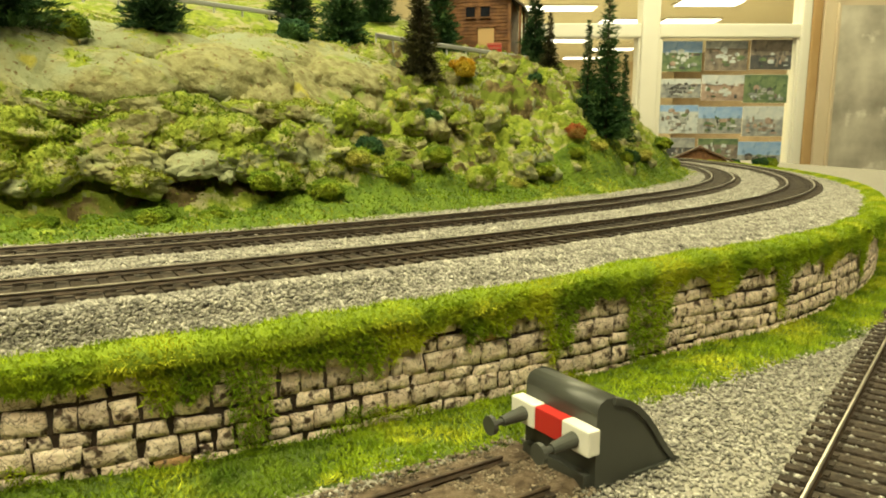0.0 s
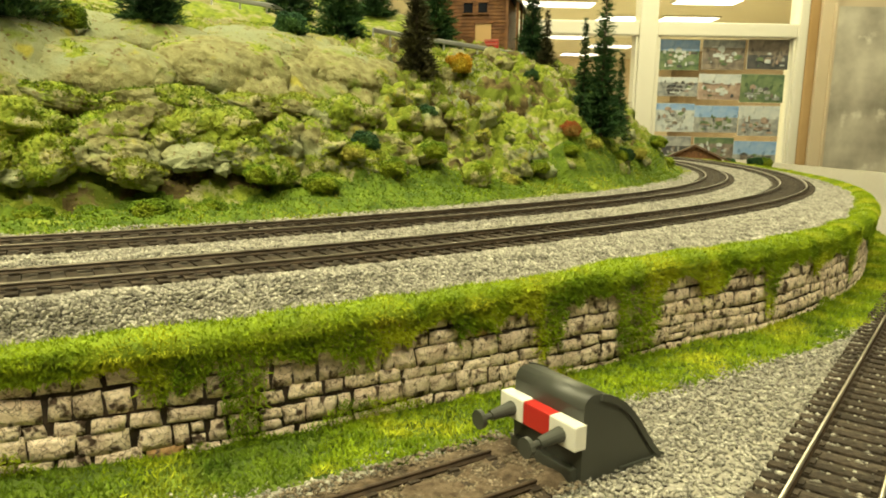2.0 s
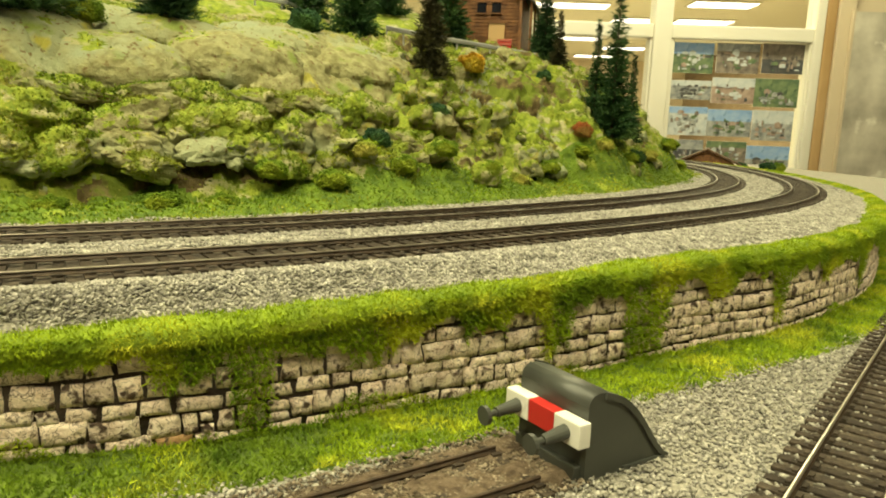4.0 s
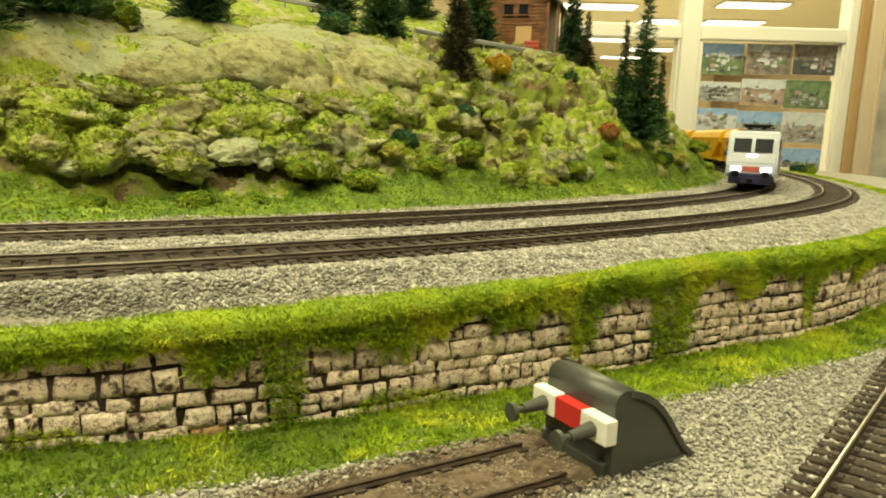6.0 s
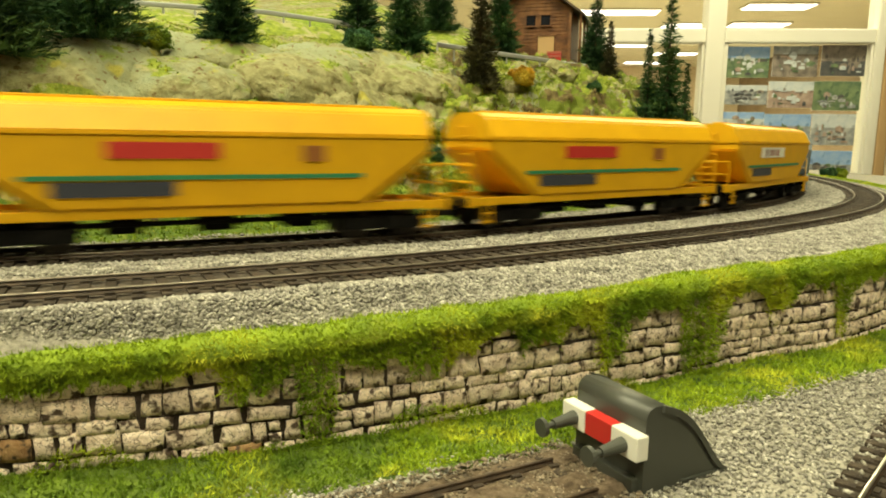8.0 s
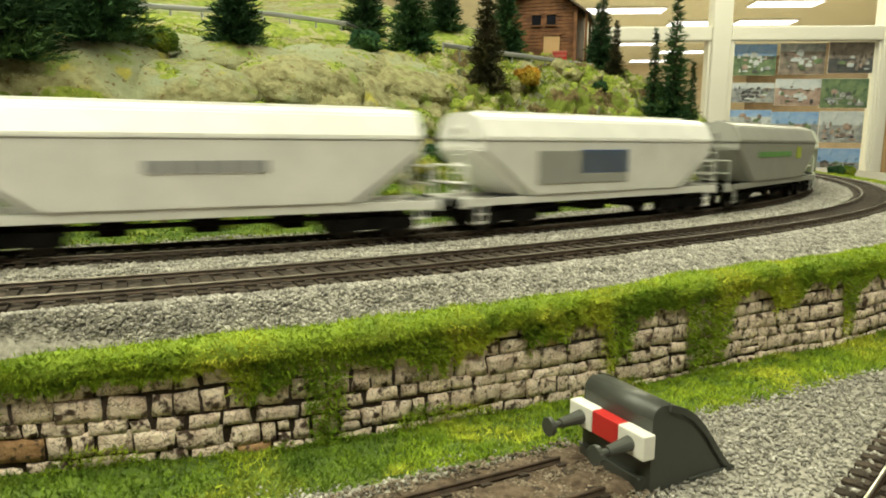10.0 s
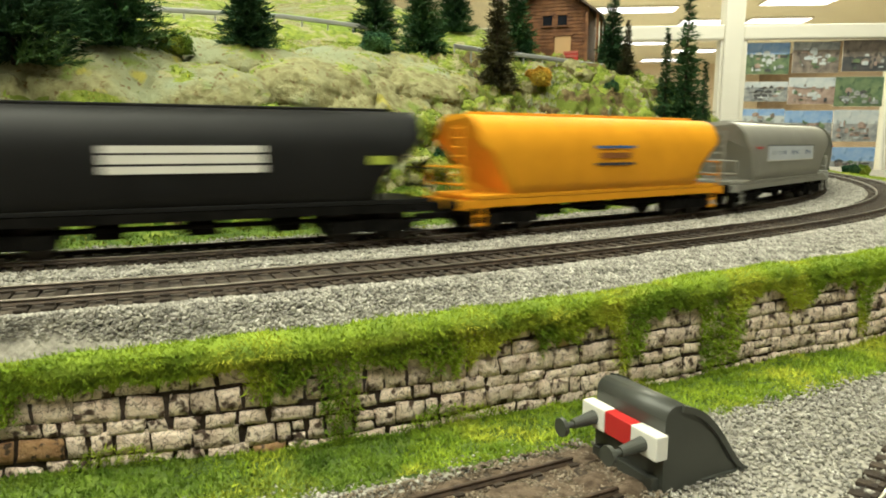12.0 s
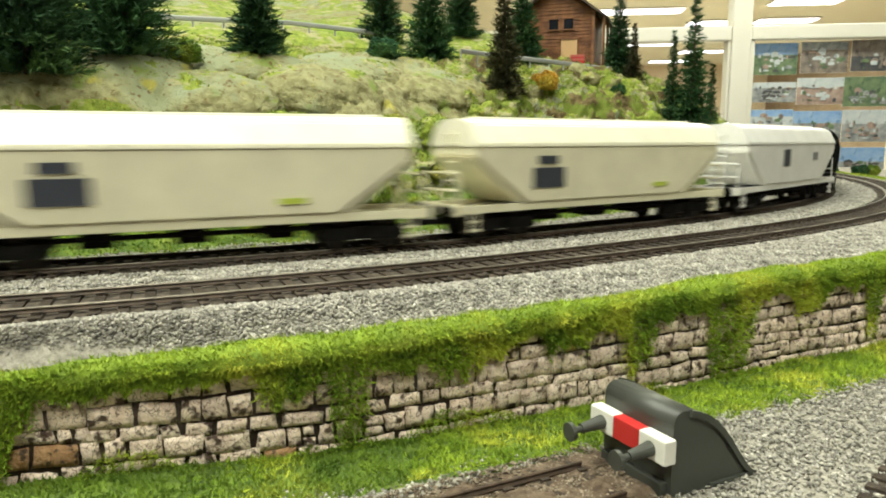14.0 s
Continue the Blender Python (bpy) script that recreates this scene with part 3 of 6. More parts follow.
def hill_face():
    """The face along the track, meshed evenly along its slope so that rocks keep their shape."""
    ss = np.concatenate([np.arange(-0.30, 0.62, 0.0017), np.arange(0.62, 1.35, 0.0035)])
    arc_d = np.arange(-0.006, 0.2101, 0.0005)
    arc_t = np.concatenate([[0], np.cumsum(np.hypot(np.diff(arc_d), np.diff(np.interp(arc_d, HILL_U, HILL_H))))])
    tt = np.arange(0, arc_t[-1], 0.0016)
    dd = np.interp(tt, arc_t, arc_d)
    S, D = np.meshgrid(ss, dd, indexing="ij")
    T = np.broadcast_to(tt, S.shape)
    x, y, _ = on_line(S, np.interp(S, FOOT_S, FOOT_U) + D)
    wob = (value_noise(x, y, 0.05, 21) - 0.5) * 0.026 + (value_noise(x, y, 0.11, 22) - 0.5) * 0.03
    h = np.interp(D + wob * np.clip(D / 0.03, 0, 1) * np.clip((0.205 - D) / 0.03, 0, 1), HILL_U, HILL_H) * np.interp(S, TAPER_S, TAPER_T)
    P = np.stack([x, y, BED_Z - 0.001 + h], -1)
    gs, gt = np.gradient(P, axis=0), np.gradient(P, axis=1)
    nrm = np.cross(gs, gt)
    nrm /= np.linalg.norm(nrm, axis=-1, keepdims=True) + 1e-12
    a, b = S * 0.86, T
    wa = a + (fbm2(a, b, 0.026, 50) - 0.5) * 0.024
    wb = b + (fbm2(a, b, 0.026, 54) - 0.5) * 0.024
    h1, h2 = cells(wa + 5.0, wb * 0.9, 0.058, 12)
    face = np.sqrt(np.clip(1 - (h1 * 0.9) ** 2, 0, 1)) * np.clip((h2 - h1) / 0.10, 0, 1) ** 0.5
    pick = value_noise(a, b, 0.05, 77)
    side = np.clip((S - 0.24) / 0.05, 0, 1)
    edge = np.clip((0.205 - D) / 0.02, 0, 1)
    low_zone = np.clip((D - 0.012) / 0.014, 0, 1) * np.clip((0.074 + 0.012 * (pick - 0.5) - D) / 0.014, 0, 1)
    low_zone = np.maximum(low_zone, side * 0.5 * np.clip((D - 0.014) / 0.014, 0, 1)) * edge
    high = np.clip((D - 0.062) / 0.012, 0, 1) * (1 - side * 0.7) * edge
    fold = np.abs(fbm2(wa + wb * 0.5, wb * 0.6, 0.022, 33) - 0.5)
    grit = fbm2(a, b, 0.0062, 31) - 0.5
    chip = np.abs(fbm2(wb + 2.0, wa, 0.0055, 46) - 0.5)
    disp = -low_zone * (1 - side) * (0.0005 + 0.0060 * fbm2(a, b, 0.016, 42))
    disp -= high * np.clip(0.05 - chip, 0, 1) * 0.016
    disp += high * (face * 0.0080 - 0.004 - np.clip(0.045 - fold, 0, 1) * 0.070)
    disp += (fbm2(a, b, 0.06, 30) - 0.5) * 0.012 * np.clip((D - 0.02) / 0.03, 0, 1) * edge
    rubble = fbm2(wa + 9.0, wb, 0.014, 91) - 0.5
    disp += side * edge * np.clip((D - 0.016) / 0.02, 0, 1) * (rubble * 0.014 - np.clip(0.07 - np.abs(fbm2(wa, wb, 0.010, 95) - 0.5), 0, 1) * 0.045)
    disp += grit * (0.0014 + 0.0050 * low_zone + 0.0010 * high)
    v = P + nrm * disp[..., None]
    drift = fbm2(a, b, 0.030, 60)
    up = np.cross(np.gradient(v, axis=0), np.gradient(v, axis=1))
    up = up[..., 2] / (np.linalg.norm(up, axis=-1) + 1e-12)
    kind = np.where(D + (drift - 0.5) * 0.024 < 0.028, 1, 0)
    mossy = (low_zone > 0.2) & (drift + 0.34 * (up - 0.50) > 0.475) | ((D > 0.15) & (drift > 0.43)) | ((side > 0.3) & (drift > 0.50) & (D > 0.02))
    kind = np.where((kind == 0) & mossy, 2, kind)
    # Kind 3: brown earth with shade painted into the gaps around the boulders.
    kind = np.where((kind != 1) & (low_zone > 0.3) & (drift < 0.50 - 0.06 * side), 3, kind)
    n, m = S.shape
    idx = np.arange(n * m).reshape(n, m)
    f = np.stack([idx[:-1, :-1], idx[1:, :-1], idx[1:, 1:], idx[:-1, 1:]], -1).reshape(-1, 4)
    return v.reshape(-1, 3), f, kind.ravel(), D.ravel(), nrm.reshape(-1, 3), drift.ravel()


def hill_back():
    """The gentler land behind the face."""
    step = 0.006
    gx, gy = np.meshgrid(np.arange(-1.1, 0.40, step), np.arange(0.20, 1.40, step))
    z, d = hill_base(gx, gy)
    keep = (gx > -0.90 * gy - 0.10) & (gx < 0.62 * gy) & (d > 0.190) & (d < 0.75)
    z = z + (fbm2(gx, gy, 0.03, 90) - 0.5) * 0.006 - np.clip((0.205 - d) / 0.015, 0, 1) * 0.004
    n, m = gx.shape
    idx = np.arange(n * m).reshape(n, m)
    f = np.stack([idx[:-1, :-1], idx[:-1, 1:], idx[1:, 1:], idx[1:, :-1]], -1).reshape(-1, 4)
    f = f[keep.ravel()[f].all(1)]
    used = np.unique(f)
    remap = np.full(n * m, -1)
    remap[used] = np.arange(len(used))
    drift = fbm2(gx, gy, 0.03, 60).ravel()[used]
    kind = np.where(drift > 0.44, 2, 0)
    v = np.stack([gx, gy, z], -1).reshape(-1, 3)[used]
    return v, remap[f], kind, d.ravel()[used], np.tile([0.0, 0.0, 1.0], (len(used), 1)), drift


def hill_mesh():
    one, two = hill_face(), hill_back()
    v = np.concatenate([one[0], two[0]])
    f = np.concatenate([one[1], two[1] + len(one[0])])
    kind, d, nrm, drift = (np.concatenate([one[k], two[k]]) for k in (2, 3, 4, 5))
    me = mesh_from("hill", v, f, M_HILL, True)
    me.materials.append(M_TURF_LOW)
    me.materials.append(M_MOSSROCK)
    me.materials.append(M_EARTH_SHADE)
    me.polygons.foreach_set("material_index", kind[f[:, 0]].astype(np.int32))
    return me, v, d, nrm, kind, drift


M_TURF_LOW = mat("low_turf", (0.06, 0.11, 0.009), (0.15, 0.23, 0.015), 150, 0.95, 0.8, 900, spots=(0.30, 0.36, 0.04), spot_scale=40.0)
# Brown earth whose tone is deepened to give shade between the rocks.
M_EARTH_SHADE = mat("shaded_brown_earth", (0.060, 0.044, 0.018), (0.175, 0.135, 0.062), 160, 0.95, 0.9, 700, spots=(0.13, 0.165, 0.025), spot_scale=70.0, spot_at=0.48, spec=0.15)
M_MOSSROCK = mat("mossy_rock", (0.125, 0.175, 0.014), (0.27, 0.325, 0.032), 260, 0.95, 0.9, 900, spots=(0.33, 0.31, 0.16), spot_scale=90.0, spot_at=0.53)


def hill_mat():
    m = mat("painted_plaster_rock", (0.182, 0.168, 0.075), (0.315, 0.306, 0.155), 220, 0.9, 1.0, 700, spots=(0.27, 0.29, 0.17), spot_scale=18.0, spot_at=0.5, spec=0.2, still=True)
    nt = m.node_tree
    b = nt.nodes["Principled BSDF"]
    old = b.inputs["Base Color"].links[0].from_socket
    tc = nt.nodes.new("ShaderNodeNewGeometry")
    for scale, at, colour in ((46.0, 0.58, (0.20, 0.25, 0.06)), (60.0, 0.63, (0.36, 0.33, 0.07)), (20.0, 0.60, (0.27, 0.30, 0.19)), (330.0, 0.60, (0.15, 0.105, 0.045))):
        nz = nt.nodes.new("ShaderNodeTexNoise")
        nz.inputs["Scale"].default_value = scale
        nz.inputs["Detail"].default_value = 7
        mp = nt.nodes.new("ShaderNodeMapping")
        mp.inputs["Location"].default_value = (scale, 3.1 * scale, 1.0)
        nt.links.new(tc.outputs["Position"], mp.inputs[0])
        nt.links.new(mp.outputs[0], nz.inputs["Vector"])
        rp = nt.nodes.new("ShaderNodeValToRGB")
        rp.color_ramp.elements[0].position, rp.color_ramp.elements[1].position = at, at + 0.07
        nt.links.new(nz.outputs["Fac"], rp.inputs[0])
        mx = nt.nodes.new("ShaderNodeMix")
        mx.data_type = "RGBA"
        nt.links.new(rp.outputs[0], mx.inputs[0])
        nt.links.new(old, mx.inputs[6])
        mx.inputs[7].default_value = (*colour, 1)
        old = mx.outputs[2]
    nt.links.new(old, b.inputs["Base Color"])
    return m


M_HILL = hill_mat()
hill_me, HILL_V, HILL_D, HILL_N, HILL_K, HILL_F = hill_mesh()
hill = tagged(new("hill", hill_me), "rocky plaster hillside with moss and flock", "hill", kind="structure")


def lattice(p, cell, seed):
    """Smooth noise in 0 to 1 over points in space."""
    q = p / cell + seed * 17.3
    i = np.floor(q).astype(np.int64)
    f = q - i
    f = f * f * (3 - 2 * f)
    out = np.zeros(len(p))
    for dx in (0, 1):
        for dy in (0, 1):
            for dz in (0, 1):
                r = ((i[:, 0] + dx) * 374761393 + (i[:, 1] + dy) * 668265263 + (i[:, 2] + dz) * 974634777 + seed * 91) & 0xFFFFFFFF
                r = ((r ^ (r >> 13)) * 1274126177) & 0xFFFFFFFF
                k = ((r ^ (r >> 16)) & 0xFFFF) / 65535.0
                out += k * np.abs(1 - dx - f[:, 0]) * np.abs(1 - dy - f[:, 1]) * np.abs(1 - dz - f[:, 2])
    return out


def ball(level):
    bm = bmesh.new()
    bmesh.ops.create_icosphere(bm, subdivisions=level, radius=1)
    v = np.array([q.co[:] for q in bm.verts])
    f = np.array([[q.index for q in face.verts] for face in bm.faces])
    bm.free()
    return v, f


BALLS = {k: ball(k) for k in (3, 4, 5)}
MOSS_AT, MOSS_UP, ROCK_V = [], [], []


def face_frame(s, d):
    """Place, along, up-slope and outward directions on the even hill face."""
    def at(ss, dd):
        x, y, _ = on_line(ss, float(np.interp(ss, FOOT_S, FOOT_U)) + dd)
        return np.array([float(x), float(y), BED_Z + float(np.interp(dd, HILL_U, HILL_H)) * float(np.interp(ss, TAPER_S, TAPER_T))])
    p = at(s, d)
    al = at(s + 0.004, d) - at(s - 0.004, d)
    up = at(s, d + 0.006) - at(s, d - 0.006)
    al, up = al / np.linalg.norm(al), up / np.linalg.norm(up)
    out = np.cross(al, up)
    return p, al, np.cross(out, al), out


def boulder(s, d, half_w, half_h, half_d, moss, seed, level=4, rough=1.0, out=0.0):
    """A weathered rock set into the hill face, with flat breaks and moss on its upper side."""
    rng = np.random.default_rng(300 + seed)
    v, f = BALLS[level]
    v = v.copy()
    for _ in range(int(9 * rough) if rough > 0.6 else 0):
        n = rng.normal(0, 1, 3)
        n /= np.linalg.norm(n)
        over = np.clip(v @ n - rng.uniform(0.55, 0.88), 0, 1)
        v -= over[:, None] * n * 0.85
    big, mid, fine, grain = (lattice(v, c, seed + k) - 0.5 for k, c in enumerate((0.75, 0.34, 0.15, 0.07)))
    crack = np.clip(0.06 - np.abs(lattice(v * [1, 1, 1.6], 0.40, seed + 7) - 0.5), 0, 1) / 0.06
    v *= (1 + 0.55 * rough * big + 0.34 * rough * mid + 0.16 * rough * fine + 0.08 * rough * grain - 0.16 * rough * crack)[:, None]
    p, al, up, nm = face_frame(s, d)
    turn = rng.uniform(-0.35, 0.35) * rough
    ax, bx = al * math.cos(turn) + up * math.sin(turn), up * math.cos(turn) - al * math.sin(turn)
    w = v[:, :1] * ax * half_w + v[:, 1:2] * bx * half_h + v[:, 2:3] * nm * half_d
    me = mesh_from("boulder", w, f, M_HILL, True)
    me.materials.append(M_MOSSROCK)
    nrm = np.empty(len(w) * 3, dtype=np.float32)
    me.vertices.foreach_get("normal", nrm)
    nrm = nrm.reshape(-1, 3)
    c = p + nm * out
    drift = lattice(w + c, 0.011, 3) * 0.6 + lattice(w + c, 0.004, 4) * 0.4
    score = nrm[:, 2] * 0.55 + (drift - 0.5) * 1.5 + (moss - 0.55) * 1.6
    mossy = score > 0.15
    me.polygons.foreach_set("material_index", mossy[f[:, 0]].astype(np.int32))
    ob = new("boulder", me)
    ob.parent = hill
    ob.matrix_local = Matrix.Translation(c)
    facing = mossy & (w @ nm > -0.2 * half_d)
    ROCK_V.append((w + c)[nrm[:, 2] > 0.2])
    MOSS_AT.append((w + c)[facing])
    MOSS_UP.append(nrm[facing])


# way, distance up the slope, half width, half height, moss
for i, (bs, bd, bw, bh) in enumerate([(0.070, 0.084, 0.031, 0.020), (0.146, 0.092, 0.036, 0.023), (0.252, 0.104, 0.040, 0.028), (0.020, 0.099, 0.026, 0.020), (0.108, 0.118, 0.034, 0.022), (0.195, 0.125, 0.036, 0.022), (-0.045, 0.092, 0.034, 0.022)]):
    boulder(bs, bd, bw * 1.08, bh * 1.08, 0.0135, 0.20, i, 5, 0.34, -0.0055)
for i, (bs, bd, bw, bh, mo) in enumerate([
    (0.030, 0.052, 0.0195, 0.0108, 0.75), (0.038, 0.037, 0.0135, 0.0085, 0.65), (0.070, 0.053, 0.0175, 0.0120, 0.40), (0.069, 0.038, 0.0150, 0.0085, 0.15),
    (0.072, 0.031, 0.0115, 0.0065, 0.50), (0.102, 0.049, 0.0165, 0.0110, 0.70), (0.102, 0.036, 0.0120, 0.0075, 0.12), (0.126, 0.052, 0.0130, 0.0120, 0.75),
    (0.126, 0.037, 0.0130, 0.0095, 0.45), (0.150, 0.045, 0.0075, 0.0105, 0.40), (0.160, 0.046, 0.0085, 0.0098, 0.25), (0.176, 0.041, 0.0125, 0.0120, 0.35),
    (0.214, 0.058, 0.0170, 0.0130, 0.72), (0.232, 0.044, 0.0160, 0.0100, 0.30), (0.112, 0.063, 0.0150, 0.0085, 0.70), (0.142, 0.030, 0.0115, 0.0075, 0.65),
]):
    boulder(bs, bd, bw * 1.18, bh * 1.16, 0.95 * bh, mo + 0.18, 20 + i, 5, 1.0, -0.0012)
for i, (bs, bd, bw, bh, mo) in enumerate([
    (0.046, 0.064, 0.0170, 0.0060, 0.30), (0.198, 0.034, 0.0120, 0.0085, 0.55), (0.012, 0.037, 0.0120, 0.0110, 0.60), (0.085, 0.067, 0.0200, 0.0055, 0.25),
    (0.150, 0.064, 0.0180, 0.0065, 0.35), (0.182, 0.066, 0.0170, 0.0075, 0.30), (-0.02, 0.045, 0.0160, 0.0130, 0.60), (-0.055, 0.045, 0.0170, 0.0130, 0.50), (-0.005, 0.060, 0.0160, 0.0080, 0.50),
]):
    boulder(bs, bd, bw * 1.15, bh * 1.15, 0.9 * bh, mo + 0.18, 40 + i, 5, 1.0, -0.001)
rock_rng = np.random.default_rng(12)
for i in range(70):
    bs, bd = rock_rng.uniform(-0.06, 0.25), rock_rng.uniform(0.030, 0.068)
    r = rock_rng.uniform(0.0035, 0.0075)
    boulder(bs, bd, r * 1.25, r, r, rock_rng.uniform(0.2, 0.75), 60 + i, 4, 1.0, -0.002)
for i in range(190):
    bs = 0.25 + 0.50 * rock_rng.random() ** 1.2
    bd = rock_rng.uniform(0.020, 0.125)
    r = rock_rng.uniform(0.0025, 0.0085) * (1 + 0.5 * (bs - 0.25))
    boulder(bs, bd, r * 1.3, r, r, rock_rng.uniform(0.35, 0.90), 140 + i, 4, 1.0, 0.0002)
MOSS_AT, MOSS_UP, ROCK_V = np.concatenate(MOSS_AT), np.concatenate(MOSS_UP), np.concatenate(ROCK_V)

# ---- the retaining wall ----
wall = empty("retaining_wall", pose(0, 0, 0), "pale stone retaining wall overgrown with moss", "wall", kind="structure")


def wall_core():
    ss = np.arange(-0.5, 1.4, 0.008)
    v = []
    for s in ss:
        w, t = float(wall_off(s)), float(wall_top(s))
        for o, z in ((w - 0.0, -0.004), (w, t), (w + 0.006, t), (w + 0.006, -0.004)):
            x, y, a = on_line(s, o)
            v.append((float(x), float(y), z))
    n = len(ss)
    idx = np.arange(n * 4).reshape(n, 4)
    f = np.stack([idx[:-1], np.roll(idx[:-1], -1, 1), np.roll(idx[1:], -1, 1), idx[1:]], -1).reshape(-1, 4)
    return mesh_from("joint_bed", v, f, M_JOINT)


part("joint_bed", wall_core(), None, wall, "dark recessed mortar")


def stones():
    rng = random.Random(4)
    z, course = 0.0006, 0
    heights = [0.0040, 0.0057, 0.0038, 0.0060, 0.0044, 0.0056, 0.0042, 0.005]
    while z < 0.036 and course < 8:
        h = heights[course]
        s = -0.075 - rng.random() * 0.01
        while s < 0.86:
            w = rng.uniform(0.0050, 0.0112) * (1.0 if rng.random() > 0.2 else 0.65)
            mid = s + w / 2
            if z + h * 0.6 < float(wall_top(mid)):
                yield mid, z + 0.0007 * math.sin(mid * 60 + course), w - 0.00062, h - 0.00058, rng
            s += w
        z += h
        course += 1


count, rest_v, rest_f = 0, [], []
for mid, z, w, h, rng in stones():
    split = rng.random() < 0.05 and h > 0.0048
    pieces = [(z, h)] if not split else [(z, h * 0.5 - 0.0004), (z + h * 0.5 + 0.0002, h * 0.5 - 0.0004)]
    for pz, ph in pieces:
        o = float(wall_off(mid))
        x, y, a = on_line(mid, o)
        x2, y2, _ = on_line(mid + 0.01, float(wall_off(mid + 0.01)))
        ang = math.atan2(y2 - y, x2 - x)
        nx, nz = 4, 3
        v, f = [], []
        lean = [rng.uniform(-0.0007, 0.0007) for _ in range(4)]
        proud = rng.uniform(0.0, 0.0005)
        for j in range(nz + 1):
            for i in range(nx + 1):
                e = i in (0, nx) or j in (0, nz)
                fx, fz = i / nx, j / nz
                dx = rng.uniform(-0.00022, 0.00022) + lean[0] * (1 - fx) * fz + lean[1] * fx * fz
                dz = rng.uniform(-0.00018, 0.00018) + 0.6 * (lean[2] * (1 - fx) * fz + lean[3] * fx * fz)
                v.append((-w / 2 + w * fx + dx, -0.0006 - proud - (0 if e else rng.uniform(0.0001, 0.0004)), ph * fz + dz))
        for j in range(nz):
            for i in range(nx):
                k = j * (nx + 1) + i
                f.append((k, k + 1, k + nx + 2, k + nx + 1))
        rim = [i for i in range(nx + 1)] + [(j + 1) * (nx + 1) - 1 for j in range(1, nz + 1)] + [nz * (nx + 1) + i for i in range(nx - 1, -1, -1)] + [j * (nx + 1) for j in range(nz - 1, 0, -1)]
        b0 = len(v)
        for k in rim:
            v.append((v[k][0], 0.002, v[k][2]))
        for q in range(len(rim)):
            r = (q + 1) % len(rim)
            f.append((rim[q], b0 + q, b0 + r, rim[r]))
        here = Matrix.Translation((float(x), float(y), pz + rng.uniform(-0.0002, 0.0002))) @ Matrix.Rotation(ang, 4, "Z") @ Matrix.Rotation(rng.uniform(-0.05, 0.05), 4, "Y")
        rusty = rng.random() < 0.012
        if not -0.02 < mid < 0.262:
            rest_f += [tuple(k + len(rest_v) for k in q) for q in f]
            rest_v += [tuple(here @ Vector(q)) for q in v]
            continue
        me = mesh_from("stone", v, f, M_WALLRUST if rusty else M_WALLSTONE)
        part("stone", me, None, wall, at=here)
        count += 1

rest = part("far_stones", mesh_from("far_stones", rest_v, rest_f, M_WALLSTONE), None, wall)
tagged(rest, kind="stuff")

# ---- fibres and loose stone, each one mass ----


def blades(name, root, up, length, width, lean, material, rng):
    """Thin tapered fibres: root points, growth directions."""
    n = len(root)
    d = up + rng.normal(0, lean, (n, 3))
    d /= np.linalg.norm(d, axis=1, keepdims=True)
    side = np.cross(d, rng.normal(0, 1, (n, 3)))
    side /= np.linalg.norm(side, axis=1, keepdims=True) + 1e-9
    ln = length * rng.uniform(0.5, 1.3, n)[:, None]
    wd = width * rng.uniform(0.6, 1.4, n)[:, None]
    v = np.stack([root - side * wd, root + side * wd, root + d * ln + side * wd * 0.3, root + d * ln - side * wd * 0.3], 1)
    f = np.arange(n * 4).reshape(n, 4)
    return mesh_from(name, v.reshape(-1, 3), f, material)


OCTA = np.array([(1, 0, 0), (-1, 0, 0), (0, 1, 0), (0, -1, 0), (0, 0, 1), (0, 0, -1)], float)
OCTA_F = np.array([(0, 2, 4), (2, 1, 4), (1, 3, 4), (3, 0, 4), (2, 0, 5), (1, 2, 5), (3, 1, 5), (0, 3, 5)])


def crumbs(name, at, size, material, rng, flat=0.7):
    n = len(at)
    v = OCTA[None] * size[:, None, None] * rng.uniform(0.55, 1.25, (n, 6, 1)) + rng.normal(0, 0.12, (n, 6, 3)) * size[:, None, None]
    a = rng.uniform(0, 6.28, n)
    c, s = np.cos(a)[:, None], np.sin(a)[:, None]
    x, y = v[..., 0] * c - v[..., 1] * s, v[..., 0] * s + v[..., 1] * c
    v = np.stack([x, y, v[..., 2] * flat], -1) + at[:, None]
    f = (OCTA_F[None] + (np.arange(n) * 6)[:, None, None]).reshape(-1, 3)
    return mesh_from(name, v.reshape(-1, 3), f, material)


RNG = np.random.default_rng(7)


def along(n, s0, s1, power=1.0):
    return s0 + (s1 - s0) * RNG.random(n) ** power


def upper_stone(n, s0, s1, u0, u1, size):
    s = along(n, s0, s1, 1.15)
    w = wall_off(s)
    lo = np.maximum(u0, w) if u0 > -0.05 else w
    u = lo + (u1 - lo) * RNG.random(n)
    x, y, _ = on_line(s, u)
    z = np.array([float(bed_z(a, b)) for a, b in zip(s, u)])
    for c in (0.0, SPACING):
        z -= np.where(np.abs(u - c) < 0.0150, 0.0008, 0)
    return np.stack([x, y, z + 0.0001], -1), size * RNG.uniform(0.7, 1.35, n)


p1, z1 = upper_stone(82000, -0.27, 0.62, -0.06, -0.0150, 0.00066)
p2, z2 = upper_stone(27000, -0.24, 0.75, 0.0150, SPACING - 0.0150, 0.00066)
p3, z3 = upper_stone(12000, -0.14, 0.75, SPACING + 0.0150, 0.100, 0.00075)
p5, z5 = upper_stone(34000, -0.38, -0.02, -0.06, -0.0150, 0.00066)
p4, z4 = upper_stone(12000, 0.6, 1.7, -0.06, 0.10, 0.00085)
